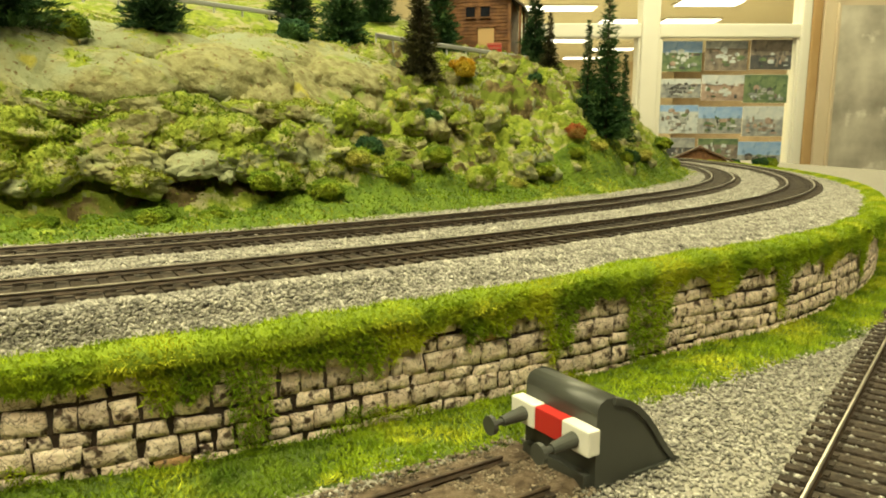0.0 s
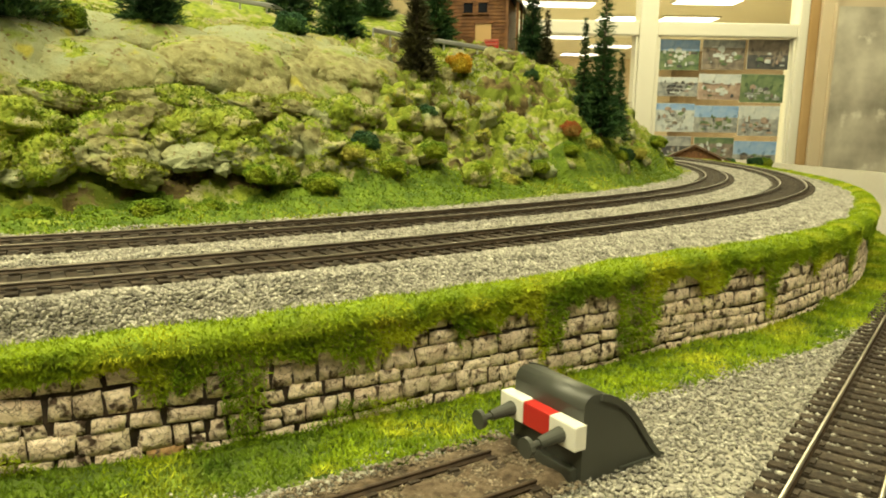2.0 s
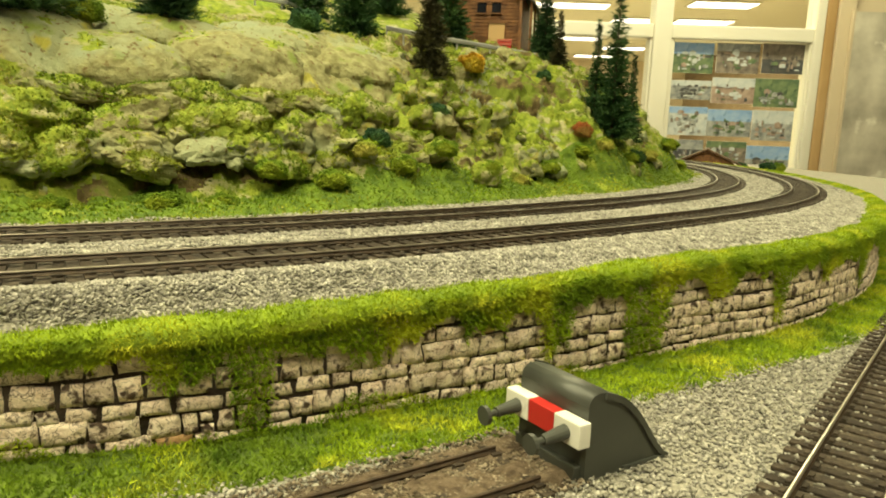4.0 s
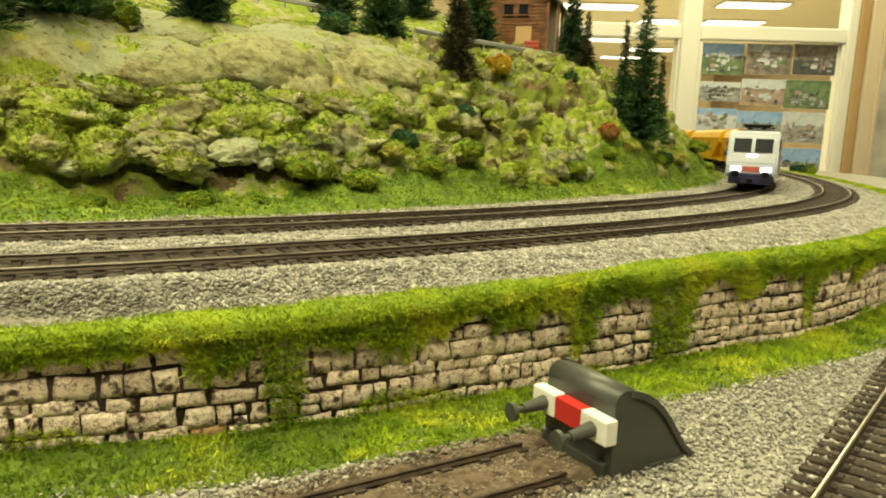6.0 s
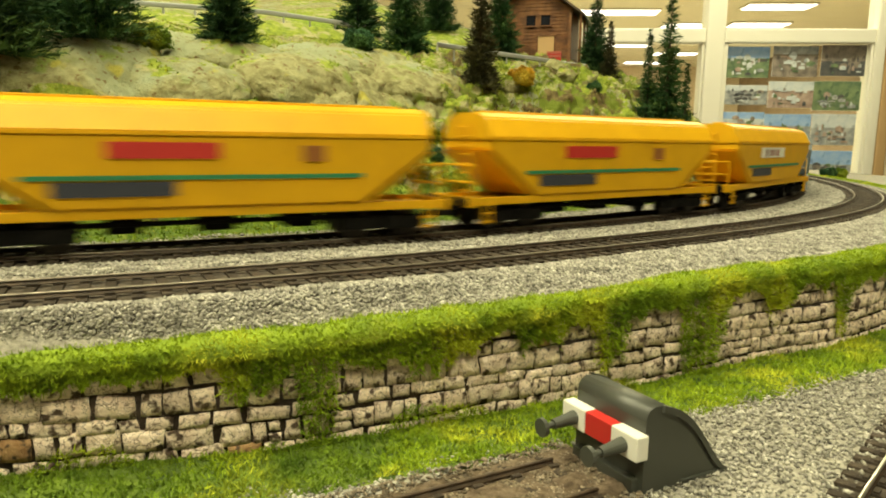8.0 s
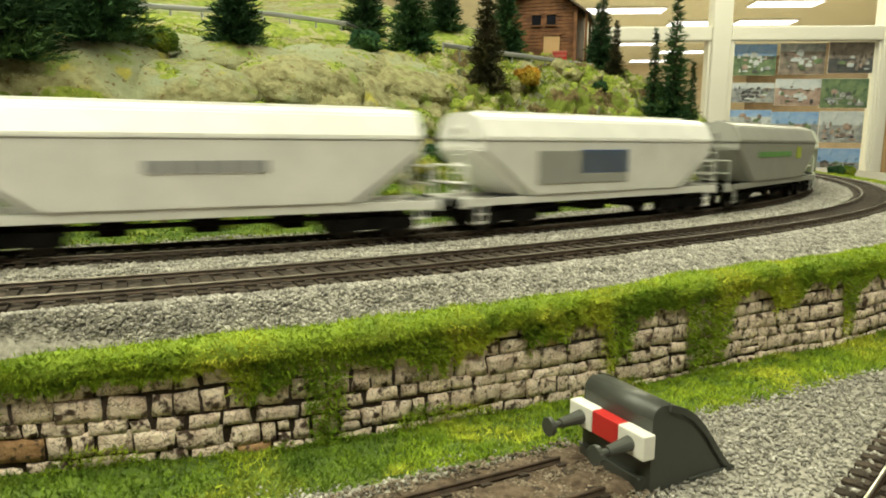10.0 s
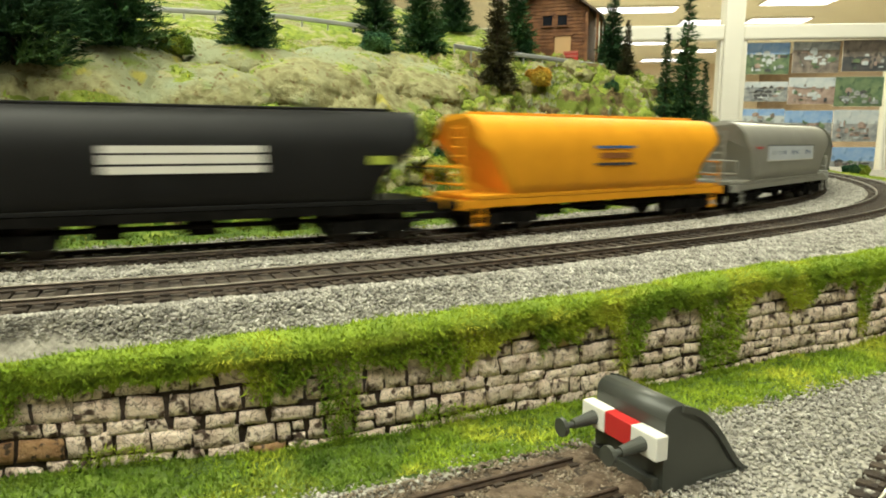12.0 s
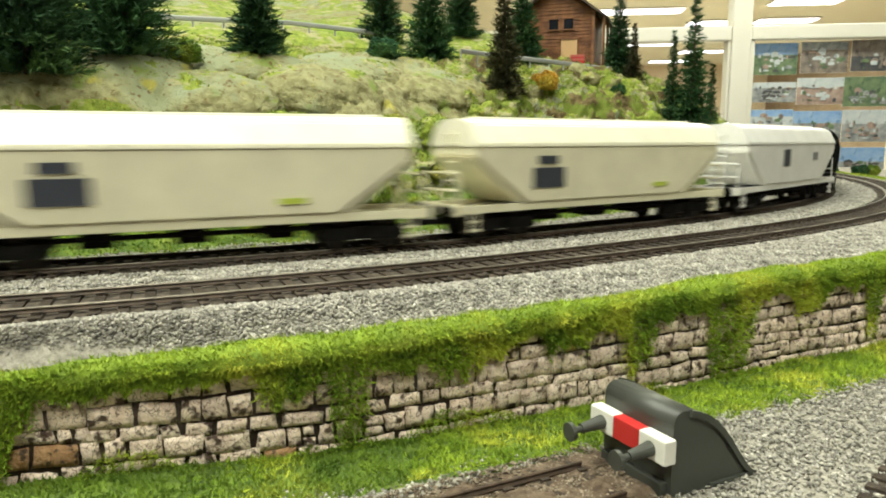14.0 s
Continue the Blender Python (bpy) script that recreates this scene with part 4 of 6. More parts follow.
tagged(new("ballast", crumbs("ballast", np.concatenate([p1, p2, p3, p4, p5]), np.concatenate([z1, z2, z3, z4, z5]), M_STONE, RNG)), "pale grey crushed stone ballast", "gravel", kind="stuff")


def low_stone(n):
    x = -0.10 + RNG.random(n) ** 1.1 * 0.44
    y = 0.05 + RNG.random(n) ** 1.2 * 0.43
    s, u = nearest_line(x, y)
    ok = (u < wall_off(s) - 0.016 - 0.006 * RNG.random(n)) & (u > -0.24)
    sx, sy = x - STOP_AT[0], y - STOP_AT[1]
    fx, fy = sx * math.cos(SIDING_A) + sy * math.sin(SIDING_A), -sx * math.sin(SIDING_A) + sy * math.cos(SIDING_A)
    ok &= ~((fx < 0.001) & (fy > -0.011) & (fy < 0.016))
    ok &= ~((fx > 0) & (fx < 0.027) & (np.abs(fy) < 0.0115))
    lx, ly = x - LOW_START[0], y - LOW_START[1]
    la = radians(51.6)
    across = -lx * math.sin(la) + ly * math.cos(la)
    ok &= (np.abs(across) > 0.0148) | (RNG.random(n) < 0.20 + 0.5 * (np.abs(across) > 0.0105))
    z = np.where(np.abs(across) < 0.0148, 0.0013, 0.0006)
    return np.stack([x, y, z], -1)[ok], 0.00064 * RNG.uniform(0.6, 1.4, n)[ok]


q1, w1 = low_stone(150000)
tagged(new("lower_gravel", crumbs("lower_gravel", q1, w1, M_STONE, RNG)), "pale grey gravel beside the lower tracks", "gravel", kind="stuff")


def siding_grit(n):
    """Coarse grit lying between and beside the siding's rails."""
    f, o = RNG.uniform(-0.20, 0.0, n), RNG.uniform(-0.0135, 0.0185, n)
    ok = np.abs(np.abs(o) - 0.00825) > 0.0011
    c, sn = math.cos(SIDING_A), math.sin(SIDING_A)
    p = np.stack([STOP_AT[0] + f * c - o * sn, STOP_AT[1] + f * sn + o * c, np.full(n, 0.0010)], -1)[ok]
    return p, 0.00050 * RNG.uniform(0.5, 1.5, len(p))


q2, w2 = siding_grit(9000)
tagged(new("siding_grit", crumbs("siding_grit", q2, w2, M_DIRTSTONE, RNG)), "brown and grey grit in the siding", "gravel", kind="stuff")


def moss_hang(s):
    """How far down the wall the moss hangs, 0 to 1 of its height."""
    h = 0.12 + 0.12 * value_noise(s, s * 0, 0.018, 40) + 0.12 * value_noise(s, s * 0, 0.007, 41)
    for c, wd, deep in ((-0.075, 0.03, 0.9), (-0.012, 0.011, 1.0), (0.022, 0.006, 0.25), (0.056, 0.008, 0.5), (0.070, 0.0045, 1.05), (0.100, 0.006, 0.45), (0.133, 0.008, 0.42), (0.159, 0.0055, 0.85), (0.198, 0.010, 1.1), (0.236, 0.008, 0.42), (0.270, 0.005, 0.85), (0.31, 0.01, 0.4), (0.36, 0.008, 0.6), (0.42, 0.02, 0.5), (0.50, 0.02, 0.6)):
        h = np.maximum(h, deep * np.exp(-((s - c) / wd) ** 4) * (0.8 + 0.4 * value_noise(s, s * 0, 0.004, 42)))
    return np.clip(h, 0, 1)


def moss_roll():
    """A bulging mat of moss over the wall's top edge."""
    prof = [(0.010, -0.0008), (0.007, 0.0012), (0.003, 0.0024), (-0.0005, 0.0024), (-0.0030, 0.0012), (-0.0040, -0.0010), (-0.0034, -0.0035), (-0.0016, -0.0058), (0.0005, -0.0066)]
    ss = np.arange(-0.35, 1.3, 0.003)
    rows = []
    for s in ss:
        w, t = float(wall_off(s)), float(wall_top(s))
        k = 0.75 + 0.5 * float(value_noise(s, 0.0, 0.012, 70))
        drop = 0.35 + 0.7 * float(value_noise(s, 0.0, 0.010, 71))
        o = np.array([w + a * k for a, b in prof])
        x, y, _ = on_line(s, o)
        rows.append(np.stack([x, y, [t + b * (k if b > 0 else drop) for a, b in prof]], -1))
    v = np.array(rows)
    n, m, _ = v.shape
    idx = np.arange(n * m).reshape(n, m)
    f = np.stack([idx[:-1, :-1], idx[1:, :-1], idx[1:, 1:], idx[:-1, 1:]], -1).reshape(-1, 4)
    return mesh_from("moss_mat", v.reshape(-1, 3), f, M_TURF, True), v


moss_me, MOSS_V = moss_roll()
tagged(new("moss_mat", moss_me), "bulging bright green moss mat over the wall's top", "moss", kind="stuff")


def roll_fibres(n):
    """Short fibres standing on the moss mat."""
    rows, cols, _ = MOSS_V.shape
    i = np.minimum((RNG.random(n) ** 1.25 * (rows - 80)).astype(int) + 70, rows - 2)
    j = RNG.integers(0, cols - 1, n)
    a, b = RNG.random(n)[:, None], RNG.random(n)[:, None]
    p = (MOSS_V[i, j] * (1 - a) + MOSS_V[i + 1, j] * a) * (1 - b) + (MOSS_V[i, j + 1] * (1 - a) + MOSS_V[i + 1, j + 1] * a) * b
    nr = np.cross(MOSS_V[i + 1, j] - MOSS_V[i, j], MOSS_V[i, j + 1] - MOSS_V[i, j])
    nr /= np.linalg.norm(nr, axis=1, keepdims=True) + 1e-12
    nr *= -np.sign((np.cross(MOSS_V[1:2, 3] - MOSS_V[0:1, 3], MOSS_V[0:1, 4] - MOSS_V[0:1, 3]))[:, 2:3]) * -1
    return p, nr


def wall_fibres(n, bright):
    s = along(n, -0.10, 0.85, 1.3)
    w, t = wall_off(s), wall_top(s)
    if bright:
        o = w - 0.003 + 0.010 * RNG.random(n)
        z = t + 0.0006 - np.clip((w - o) / 0.003, 0, 1) * 0.002 + value_noise(s, o, 0.012, 44) * 0.0012
        up = np.tile([0, 0, 1.0], (n, 1))
    else:
        down = RNG.random(n) * moss_hang(s + RNG.normal(0, 0.0011, n)) * (0.72 + 0.55 * value_noise(s, s * 0, 0.0022, 43))
        o = w - 0.0014 - 0.0014 * np.clip(1 - down, 0, 1)
        z = t * (1 - np.clip(down, 0, 1)) + 0.001
        up = np.zeros((n, 3))
    x, y, a = on_line(s, o)
    if not bright:
        up = np.stack([np.sin(a) * 0.9, -np.cos(a) * 0.9, np.full(n, -0.1)], -1)
    return np.stack([x, y, z], -1), up


r, u = roll_fibres(120000)
tagged(new("wall_top_grass", blades("wall_top_grass", r, u, 0.0012, 0.00014, 0.7, M_GRASS, RNG)), "bright green grass fibre along the wall's top", "grass", kind="stuff")
r, u = wall_fibres(130000, False)
tagged(new("wall_moss", blades("wall_moss", r, u, 0.0017, 0.00020, 0.8, M_MOSS, RNG)), "dark green moss hanging over the wall", "moss", kind="stuff")


def base_growth(n):
    """Moss that climbs the foot of the wall in patches."""
    s = along(n, -0.12, 0.85, 1.3)
    tall = np.clip((value_noise(s, s * 0, 0.020, 81) - 0.55) * 0.022, 0, 0.007) + np.clip((value_noise(s, s * 0, 0.005, 82) - 0.5) * 0.003, 0, 0.0015) + 0.0003
    z = RNG.random(n) * tall
    x, y, a = on_line(s, wall_off(s) - 0.0016 - 0.0012 * (1 - z / 0.013))
    return np.stack([x, y, z], -1), np.stack([np.sin(a) * 0.7, -np.cos(a) * 0.7, np.full(n, 0.5)], -1)


r, u = base_growth(32000)
tagged(new("wall_foot_moss", blades("wall_foot_moss", r, u, 0.0013, 0.00018, 0.7, M_MOSS, RNG)), "dark moss climbing the wall's foot", "moss", kind="stuff")


def bank_fibres(n):
    s = along(n, -0.12, 0.95, 1.3)
    w = wall_off(s)
    k = RNG.random(n)
    edge = 0.021 + 0.007 * value_noise(s, s * 0, 0.03, 47)
    o = w - 0.001 - k * edge
    z = np.array([float(bank_z(a, b)) for a, b in zip(s, o)])
    x, y, _ = on_line(s, o)
    sx, sy = x - STOP_AT[0], y - STOP_AT[1]
    fx, fy = sx * math.cos(SIDING_A) + sy * math.sin(SIDING_A), -sx * math.sin(SIDING_A) + sy * math.cos(SIDING_A)
    ok = ~((fx < 0.03) & (fy > -0.02) & (fy < 0.0145 + 0.003 * value_noise(s, s * 0, 0.01, 48)))
    return np.stack([x, y, z], -1)[ok]


r = bank_fibres(90000)
shade = value_noise(r[:, 0], r[:, 1], 0.022, 49) + RNG.normal(0, 0.12, len(r))
worn = (r[:, 0] < -0.028) & (shade > 0.30) | (shade > 0.80)
tagged(new("bank_moss", blades("bank_moss", r[worn], np.tile([0, 0, 1.0], (int(worn.sum()), 1)), 0.0015, 0.00020, 0.9, M_FOAM_GREEN, RNG)), "deep green moss at the wall's foot", "moss", kind="stuff")
r = r[~worn]
half = len(r) // 2
tagged(new("bank_grass", blades("bank_grass", r[:half], np.tile([0, 0, 1.0], (half, 1)), 0.0015, 0.00020, 0.8, M_GRASS, RNG)), "bright green grass fibre at the wall's foot", "grass", kind="stuff")
tagged(new("bank_moss", blades("bank_moss", r[half:], np.tile([0, 0, 1.0], (len(r) - half, 1)), 0.0018, 0.00020, 0.8, M_MOSS, RNG)), "darker green moss at the wall's foot", "moss", kind="stuff")

# ---- buffer stop ----


def buffer_stop():
    m = Matrix.Translation((STOP_AT[0], STOP_AT[1], 0)) @ Matrix.Rotation(SIDING_A, 4, "Z")
    thing = empty("buffer_stop", m, "dark grey buffer stop with a red and white beam", "buffer stop")
    back = [(0.0066, 0.0200), (0.0095, 0.0188), (0.0125, 0.0168), (0.0154, 0.0141), (0.0181, 0.0109), (0.0205, 0.0076), (0.0228, 0.0046), (0.0250, 0.0022), (0.0268, 0.0011), (0.0268, 0.0)]
    bm = prism([(0.0, 0.0), (0.0, 0.0176), (0.0003, 0.0190), (0.0012, 0.0201), (0.0027, 0.0207), (0.0046, 0.0205)] + back, -0.0118, 0.0118, axis="y")
    bmesh.ops.bevel(bm, geom=[e for e in bm.edges if e.calc_length() > 0.02 and (e.verts[0].co.z < 0.001)], offset=0.0003, segments=1, affect="EDGES")
    me = bm_mesh("body", bm, M_STOP)
    for face in me.polygons:
        face.use_smooth = abs(face.normal.y) < 0.3 and face.normal.z > 0.15
    part("body", me, None, thing, "dark grey moulded block")
    for y in (-0.0122, 0.0122):
        curve = [(0.0046, 0.0206)] + back[:-1]
        rim = prism([(0.004 + (a - 0.004) * 0.94, b * 0.93) for a, b in curve] + [(a + 0.0002, b + 0.0002) for a, b in reversed(curve)], y - 0.0004, y + 0.0004, axis="y")
        part("side_rim", rim, M_STOP, thing)
    part("foot", box(0.012, 0.0275, -0.0125, -0.0115, 0.0003, 0.0013, 0.0002), M_STOP, thing)
    beam = part("beam", box(-0.0035, -0.0002, -0.0045, 0.0045, 0.0092, 0.0148, 0.0003), M_RED, thing, "red middle of the beam")
    for y in (-0.0131, 0.0046):
        part("beam_end", box(-0.0036, -0.0001, y, y + 0.0085, 0.0091, 0.0149, 0.0004), M_WHITE, beam, "white end of the beam")
    for y in (-0.0085, 0.0085):
        sh = part("buffer", rod((-0.0035, y, 0.0118), (-0.0100, y, 0.0112), 0.0018, 14, None, 0.0012), M_STOP, thing, "dark buffer shank")
        part("buffer_plate", rod((-0.0138, y, 0.0110), (-0.0127, y, 0.0110), 0.0023, 16), M_STOP, sh)
        part("buffer_rod", rod((-0.0128, y, 0.0110), (-0.0098, y, 0.0112), 0.0008, 10), M_STOP, sh)
    part("base_plate", box(-0.002, 0.004, -0.0105, 0.0105, 0.0002, 0.0035, 0.0003), M_STOP, thing)


buffer_stop()

# ---- the train ----
M_LOCO = plain("silver_loco_paint", (0.41, 0.44, 0.50), 0.4)
M_LOCO_ROOF = plain("grey_roof", (0.065, 0.07, 0.08), 0.5)
M_LOCO_BLUE = plain("dark_blue_apron", (0.016, 0.016, 0.06), 0.5)
M_UNDER = mat("dirty_black_frame", (0.003, 0.003, 0.0025), (0.010, 0.009, 0.008), 200, 0.85, spec=0.1)
M_WHEEL = plain("dark_steel_wheel", (0.04, 0.035, 0.03), 0.5, 0.6)
M_CABGLASS = mat("dark_cab_glass", (0.010, 0.011, 0.015), (0.016, 0.018, 0.025), 60, 0.25, spec=0.12)
M_LIGHT = glow("headlight", (0.75, 0.72, 1.0), 14.0)
M_SIGNRED = plain("red_sign_paint", (0.42, 0.10, 0.075), 0.5)
M_SIGNGREY = plain("grey_sign_paint", (0.25, 0.25, 0.26), 0.5)
M_GREEN = plain("green_stripe", (0.02, 0.20, 0.09), 0.5)
M_DARKSIGN = plain("dark_sign", (0.035, 0.04, 0.06), 0.5)
M_PALEBLUE = plain("pale_blue_white_sign", (0.62, 0.66, 0.74), 0.5)
M_BLUE = plain("blue_sign", (0.05, 0.13, 0.36), 0.5)
M_SIGNGREEN = plain("green_sign", (0.16, 0.36, 0.10), 0.5)
M_LIME = plain("lime_sign", (0.42, 0.50, 0.05), 0.5)
M_ORANGESIGN = plain("orange_sign", (0.60, 0.22, 0.04), 0.5)
M_BROWNSIGN = plain("brown_sign", (0.28, 0.10, 0.02), 0.5)


def wheelset(parent, x, z=0.0056, r=0.0056):
    for y in (-0.0082, 0.0082):
        bm = rod((x, y - 0.0012, z), (x, y + 0.0012, z), r, 18)
        rod((x, y - 0.0008 * (1 if y > 0 else -1) - 0.0014, z), (x, y + 0.0002, z), r + 0.0006, 18, bm)
        part("wheel", bm, M_WHEEL, parent)


def bogie(thing, x, reach, name="bogie"):
    bm = box(x - reach - 0.007, x + reach + 0.007, -0.0125, -0.0108, 0.0035, 0.0085, 0.0006)
    box(x - reach - 0.007, x + reach + 0.007, 0.0108, 0.0125, 0.0035, 0.0085, 0.0006, bm)
    box(x - 0.004, x + 0.004, -0.0108, 0.0108, 0.006, 0.0105, 0.0004, bm)
    for y in (-0.0132, 0.0132):
        for e in (-reach, reach):
            box(x + e - 0.0025, x + e + 0.0025, y - 0.0008, y + 0.0008, 0.0035, 0.0080, 0.0004, bm)
        for e in (-0.003, 0.0, 0.003):
            rod((x + e, y, 0.0040), (x + e, y, 0.0085), 0.0009, 8, bm)
    b = part(name, bm, M_UNDER, thing)
    for e in (-reach, reach):
        wheelset(b, x + e)


def couplers(thing, end):
    for sx in (-1, 1):
        for y in (-0.0100, 0.0100):
            bm = rod((sx * (end - 0.006), y, 0.0120), (sx * (end - 0.0012), y, 0.0120), 0.0016, 10)
            rod((sx * (end - 0.0012), y, 0.0120), (sx * end, y, 0.0120), 0.0026, 14, bm)
            part("buffer", bm, M_UNDER, thing)
        part("coupling", box(min(sx * (end - 0.008), sx * (end + 0.001)), max(sx * (end - 0.008), sx * (end + 0.001)), -0.002, 0.002, 0.006, 0.0085, 0.0004), M_UNDER, thing)


def locomotive():
    t = empty("locomotive", pose(0, 0, 0), "silver electric locomotive with red signs and lit headlights", "locomotive")
    hl, w = 0.1035, 0.0170
    side = [(-hl, 0.0105), (-hl, 0.0190), (-hl + 0.0070, 0.0375), (-hl + 0.0110, 0.0425), (-0.0755, 0.0430), (-0.0745, 0.0372), (0.0745, 0.0372), (0.0755, 0.0430), (hl - 0.0110, 0.0425), (hl - 0.0070, 0.0375), (hl, 0.0190), (hl, 0.0105)]
    bm = prism(side, -w, w, axis="y")
    bmesh.ops.bevel(bm, geom=[e for e in bm.edges if e.calc_length() > 0.008], offset=0.0014, segments=3, affect="EDGES")
    body = part("body", bm, M_LOCO, t, "silver painted body")
    roof = prism([(-0.0166, 0.0370), (-0.0150, 0.0425), (-0.0120, 0.0440), (0.0120, 0.0440), (0.0150, 0.0425), (0.0166, 0.0370)], -0.0742, 0.0742)
    part("roof", roof, M_LOCO_ROOF, t, "dark grey roof section")
    for y in (-0.0172, 0.0172):
        part("cant_rail", box(-0.078, 0.078, min(y, y * 0.99), max(y, y * 1.01), 0.0362, 0.0370), M_LOCO_ROOF, body)
        sill = part("sill", box(-0.090, 0.090, y - 0.0004, y + 0.0004, 0.0085, 0.0120, 0.0002), M_LOCO, body)
        for k in range(6):
            x = -0.075 + k * 0.03
            part("vent", box(x - 0.005, x + 0.005, y - 0.0007, y + 0.0007, 0.0130, 0.0142), M_SIGNGREY, sill)
        part("red_stripe", box(-0.036, 0.062, y - 0.0005, y + 0.0005, 0.0178, 0.0187), M_SIGNRED, body)
        part("sign_bar", box(0.018, 0.052, y - 0.0005, y + 0.0005, 0.0230, 0.0300), M_SIGNRED, body, "red lettering block")
        part("sign_bar", box(-0.004, 0.017, y - 0.0005, y + 0.0005, 0.0245, 0.0300), M_SIGNGREY, body, "grey lettering block")
        part("sign_bar", box(0.000, 0.013, y - 0.0008, y + 0.0008, 0.0262, 0.0280), M_LOCO, body)
        part("sign_bar", box(0.023, 0.047, y - 0.0008, y + 0.0008, 0.0258, 0.0272), M_LOCO, body)
        slash = prism([(-0.033, 0.0187), (-0.018, 0.0187), (-0.024, 0.0355), (-0.039, 0.0355)], y - 0.0005, y + 0.0005, axis="y")
        part("sign_bar", slash, M_SIGNRED, body, "slanted red block")
        for e in (-1, 1):
            part("cab_window", prism([(e * 0.0855, 0.0285), (e * 0.0935, 0.0285), (e * 0.0905, 0.0360), (e * 0.0855, 0.0360)], y - 0.0005, y + 0.0005, axis="y"), M_CABGLASS, body, "dark side window")
            part("door", box(e * 0.080 - 0.0035, e * 0.080 + 0.0035, y - 0.0004, y + 0.0004, 0.0125, 0.0375), M_LOCO, body)
    for e in (-1, 1):
        for y0, y1 in ((-0.0130, -0.0012), (0.0012, 0.0130)):
            f = prism([(e * (hl - 0.0034), 0.0275), (e * (hl - 0.0026), 0.0275), (e * (hl - 0.0065), 0.0372), (e * (hl - 0.0073), 0.0372)], y0, y1, axis="y")
            part("windscreen", f, M_CABGLASS, body, "dark windscreen pane")
        part("apron", box(min(e * (hl - 0.004), e * (hl + 0.0006)), max(e * (hl - 0.004), e * (hl + 0.0006)), -0.0145, 0.0145, 0.0045, 0.0125, 0.0008), M_LOCO_BLUE, body, "dark blue front apron")
        part("front_band", box(min(e * (hl - 0.002), e * (hl + 0.0003)), max(e * (hl - 0.002), e * (hl + 0.0003)), -0.0058, 0.0058, 0.0135, 0.0172), M_SIGNRED, body, "small red front patch")
        for y in (-0.0100, 0.0100):
            part("headlight", box(min(e * (hl - 0.001), e * (hl + 0.0009)), max(e * (hl - 0.001), e * (hl + 0.0009)), y - 0.0034, y + 0.0034, 0.0138, 0.0168, 0.0009), M_LIGHT if e > 0 else M_SIGNGREY, body, "lit headlight" if e > 0 else "unlit lamp")
        part("headlight", box(min(e * (hl - 0.0046), e * (hl - 0.0020)), max(e * (hl - 0.0046), e * (hl - 0.0020)), -0.0036, 0.0036, 0.0240, 0.0258, 0.0005), M_LIGHT if e > 0 else M_SIGNGREY, body, "lit upper headlight" if e > 0 else "unlit upper lamp")
        bogie(t, e * 0.062, 0.0150)
        # folded pantograph
        x = e * 0.056
        pan = part("pantograph", rod((x - 0.014, -0.006, 0.0462), (x + 0.014, -0.006, 0.0470), 0.0005, 6), M_UNDER, t, "folded dark pantograph")
        part("arm", rod((x - 0.014, 0.006, 0.0462), (x + 0.014, 0.006, 0.0470), 0.0005, 6), M_UNDER, pan)
        for dx in (-0.0135, 0.0, 0.0135):
            part("cross_bar", rod((x + dx, -0.0085, 0.0464), (x + dx, 0.0085, 0.0464), 0.0005, 6), M_UNDER, pan)
        for dx in (-0.009, 0.009):
            for y in (-0.005, 0.005):
                part("insulator", rod((x + dx, y, 0.0440), (x + dx, y, 0.0466), 0.0008, 8), M_UNDER, pan)
        for dx in (-0.002, 0.002):
            part("contact_strip", rod((x + dx, -0.0105, 0.0476), (x + dx, 0.0105, 0.0476), 0.0006, 6), M_UNDER, pan)
    for x in (-0.030, -0.012, 0.008, 0.026):
        part("roof_box", box(x - 0.006, x + 0.006, -0.009, 0.009, 0.0440, 0.0462, 0.0006), M_LOCO_ROOF, t)
    bm = rod((-0.05, 0.003, 0.0474), (0.05, 0.003, 0.0474), 0.0004, 6)
    for x in (-0.04, -0.02, 0.0, 0.02, 0.04):
        rod((x, 0.003, 0.0440), (x, 0.003, 0.0476), 0.0008, 8, bm)
    part("roof_cable", bm, M_UNDER, t)
    part("tank", box(-0.022, 0.022, -0.014, 0.014, 0.0035, 0.0105, 0.001), M_UNDER, t)
    couplers(t, 0.1085)
    return t


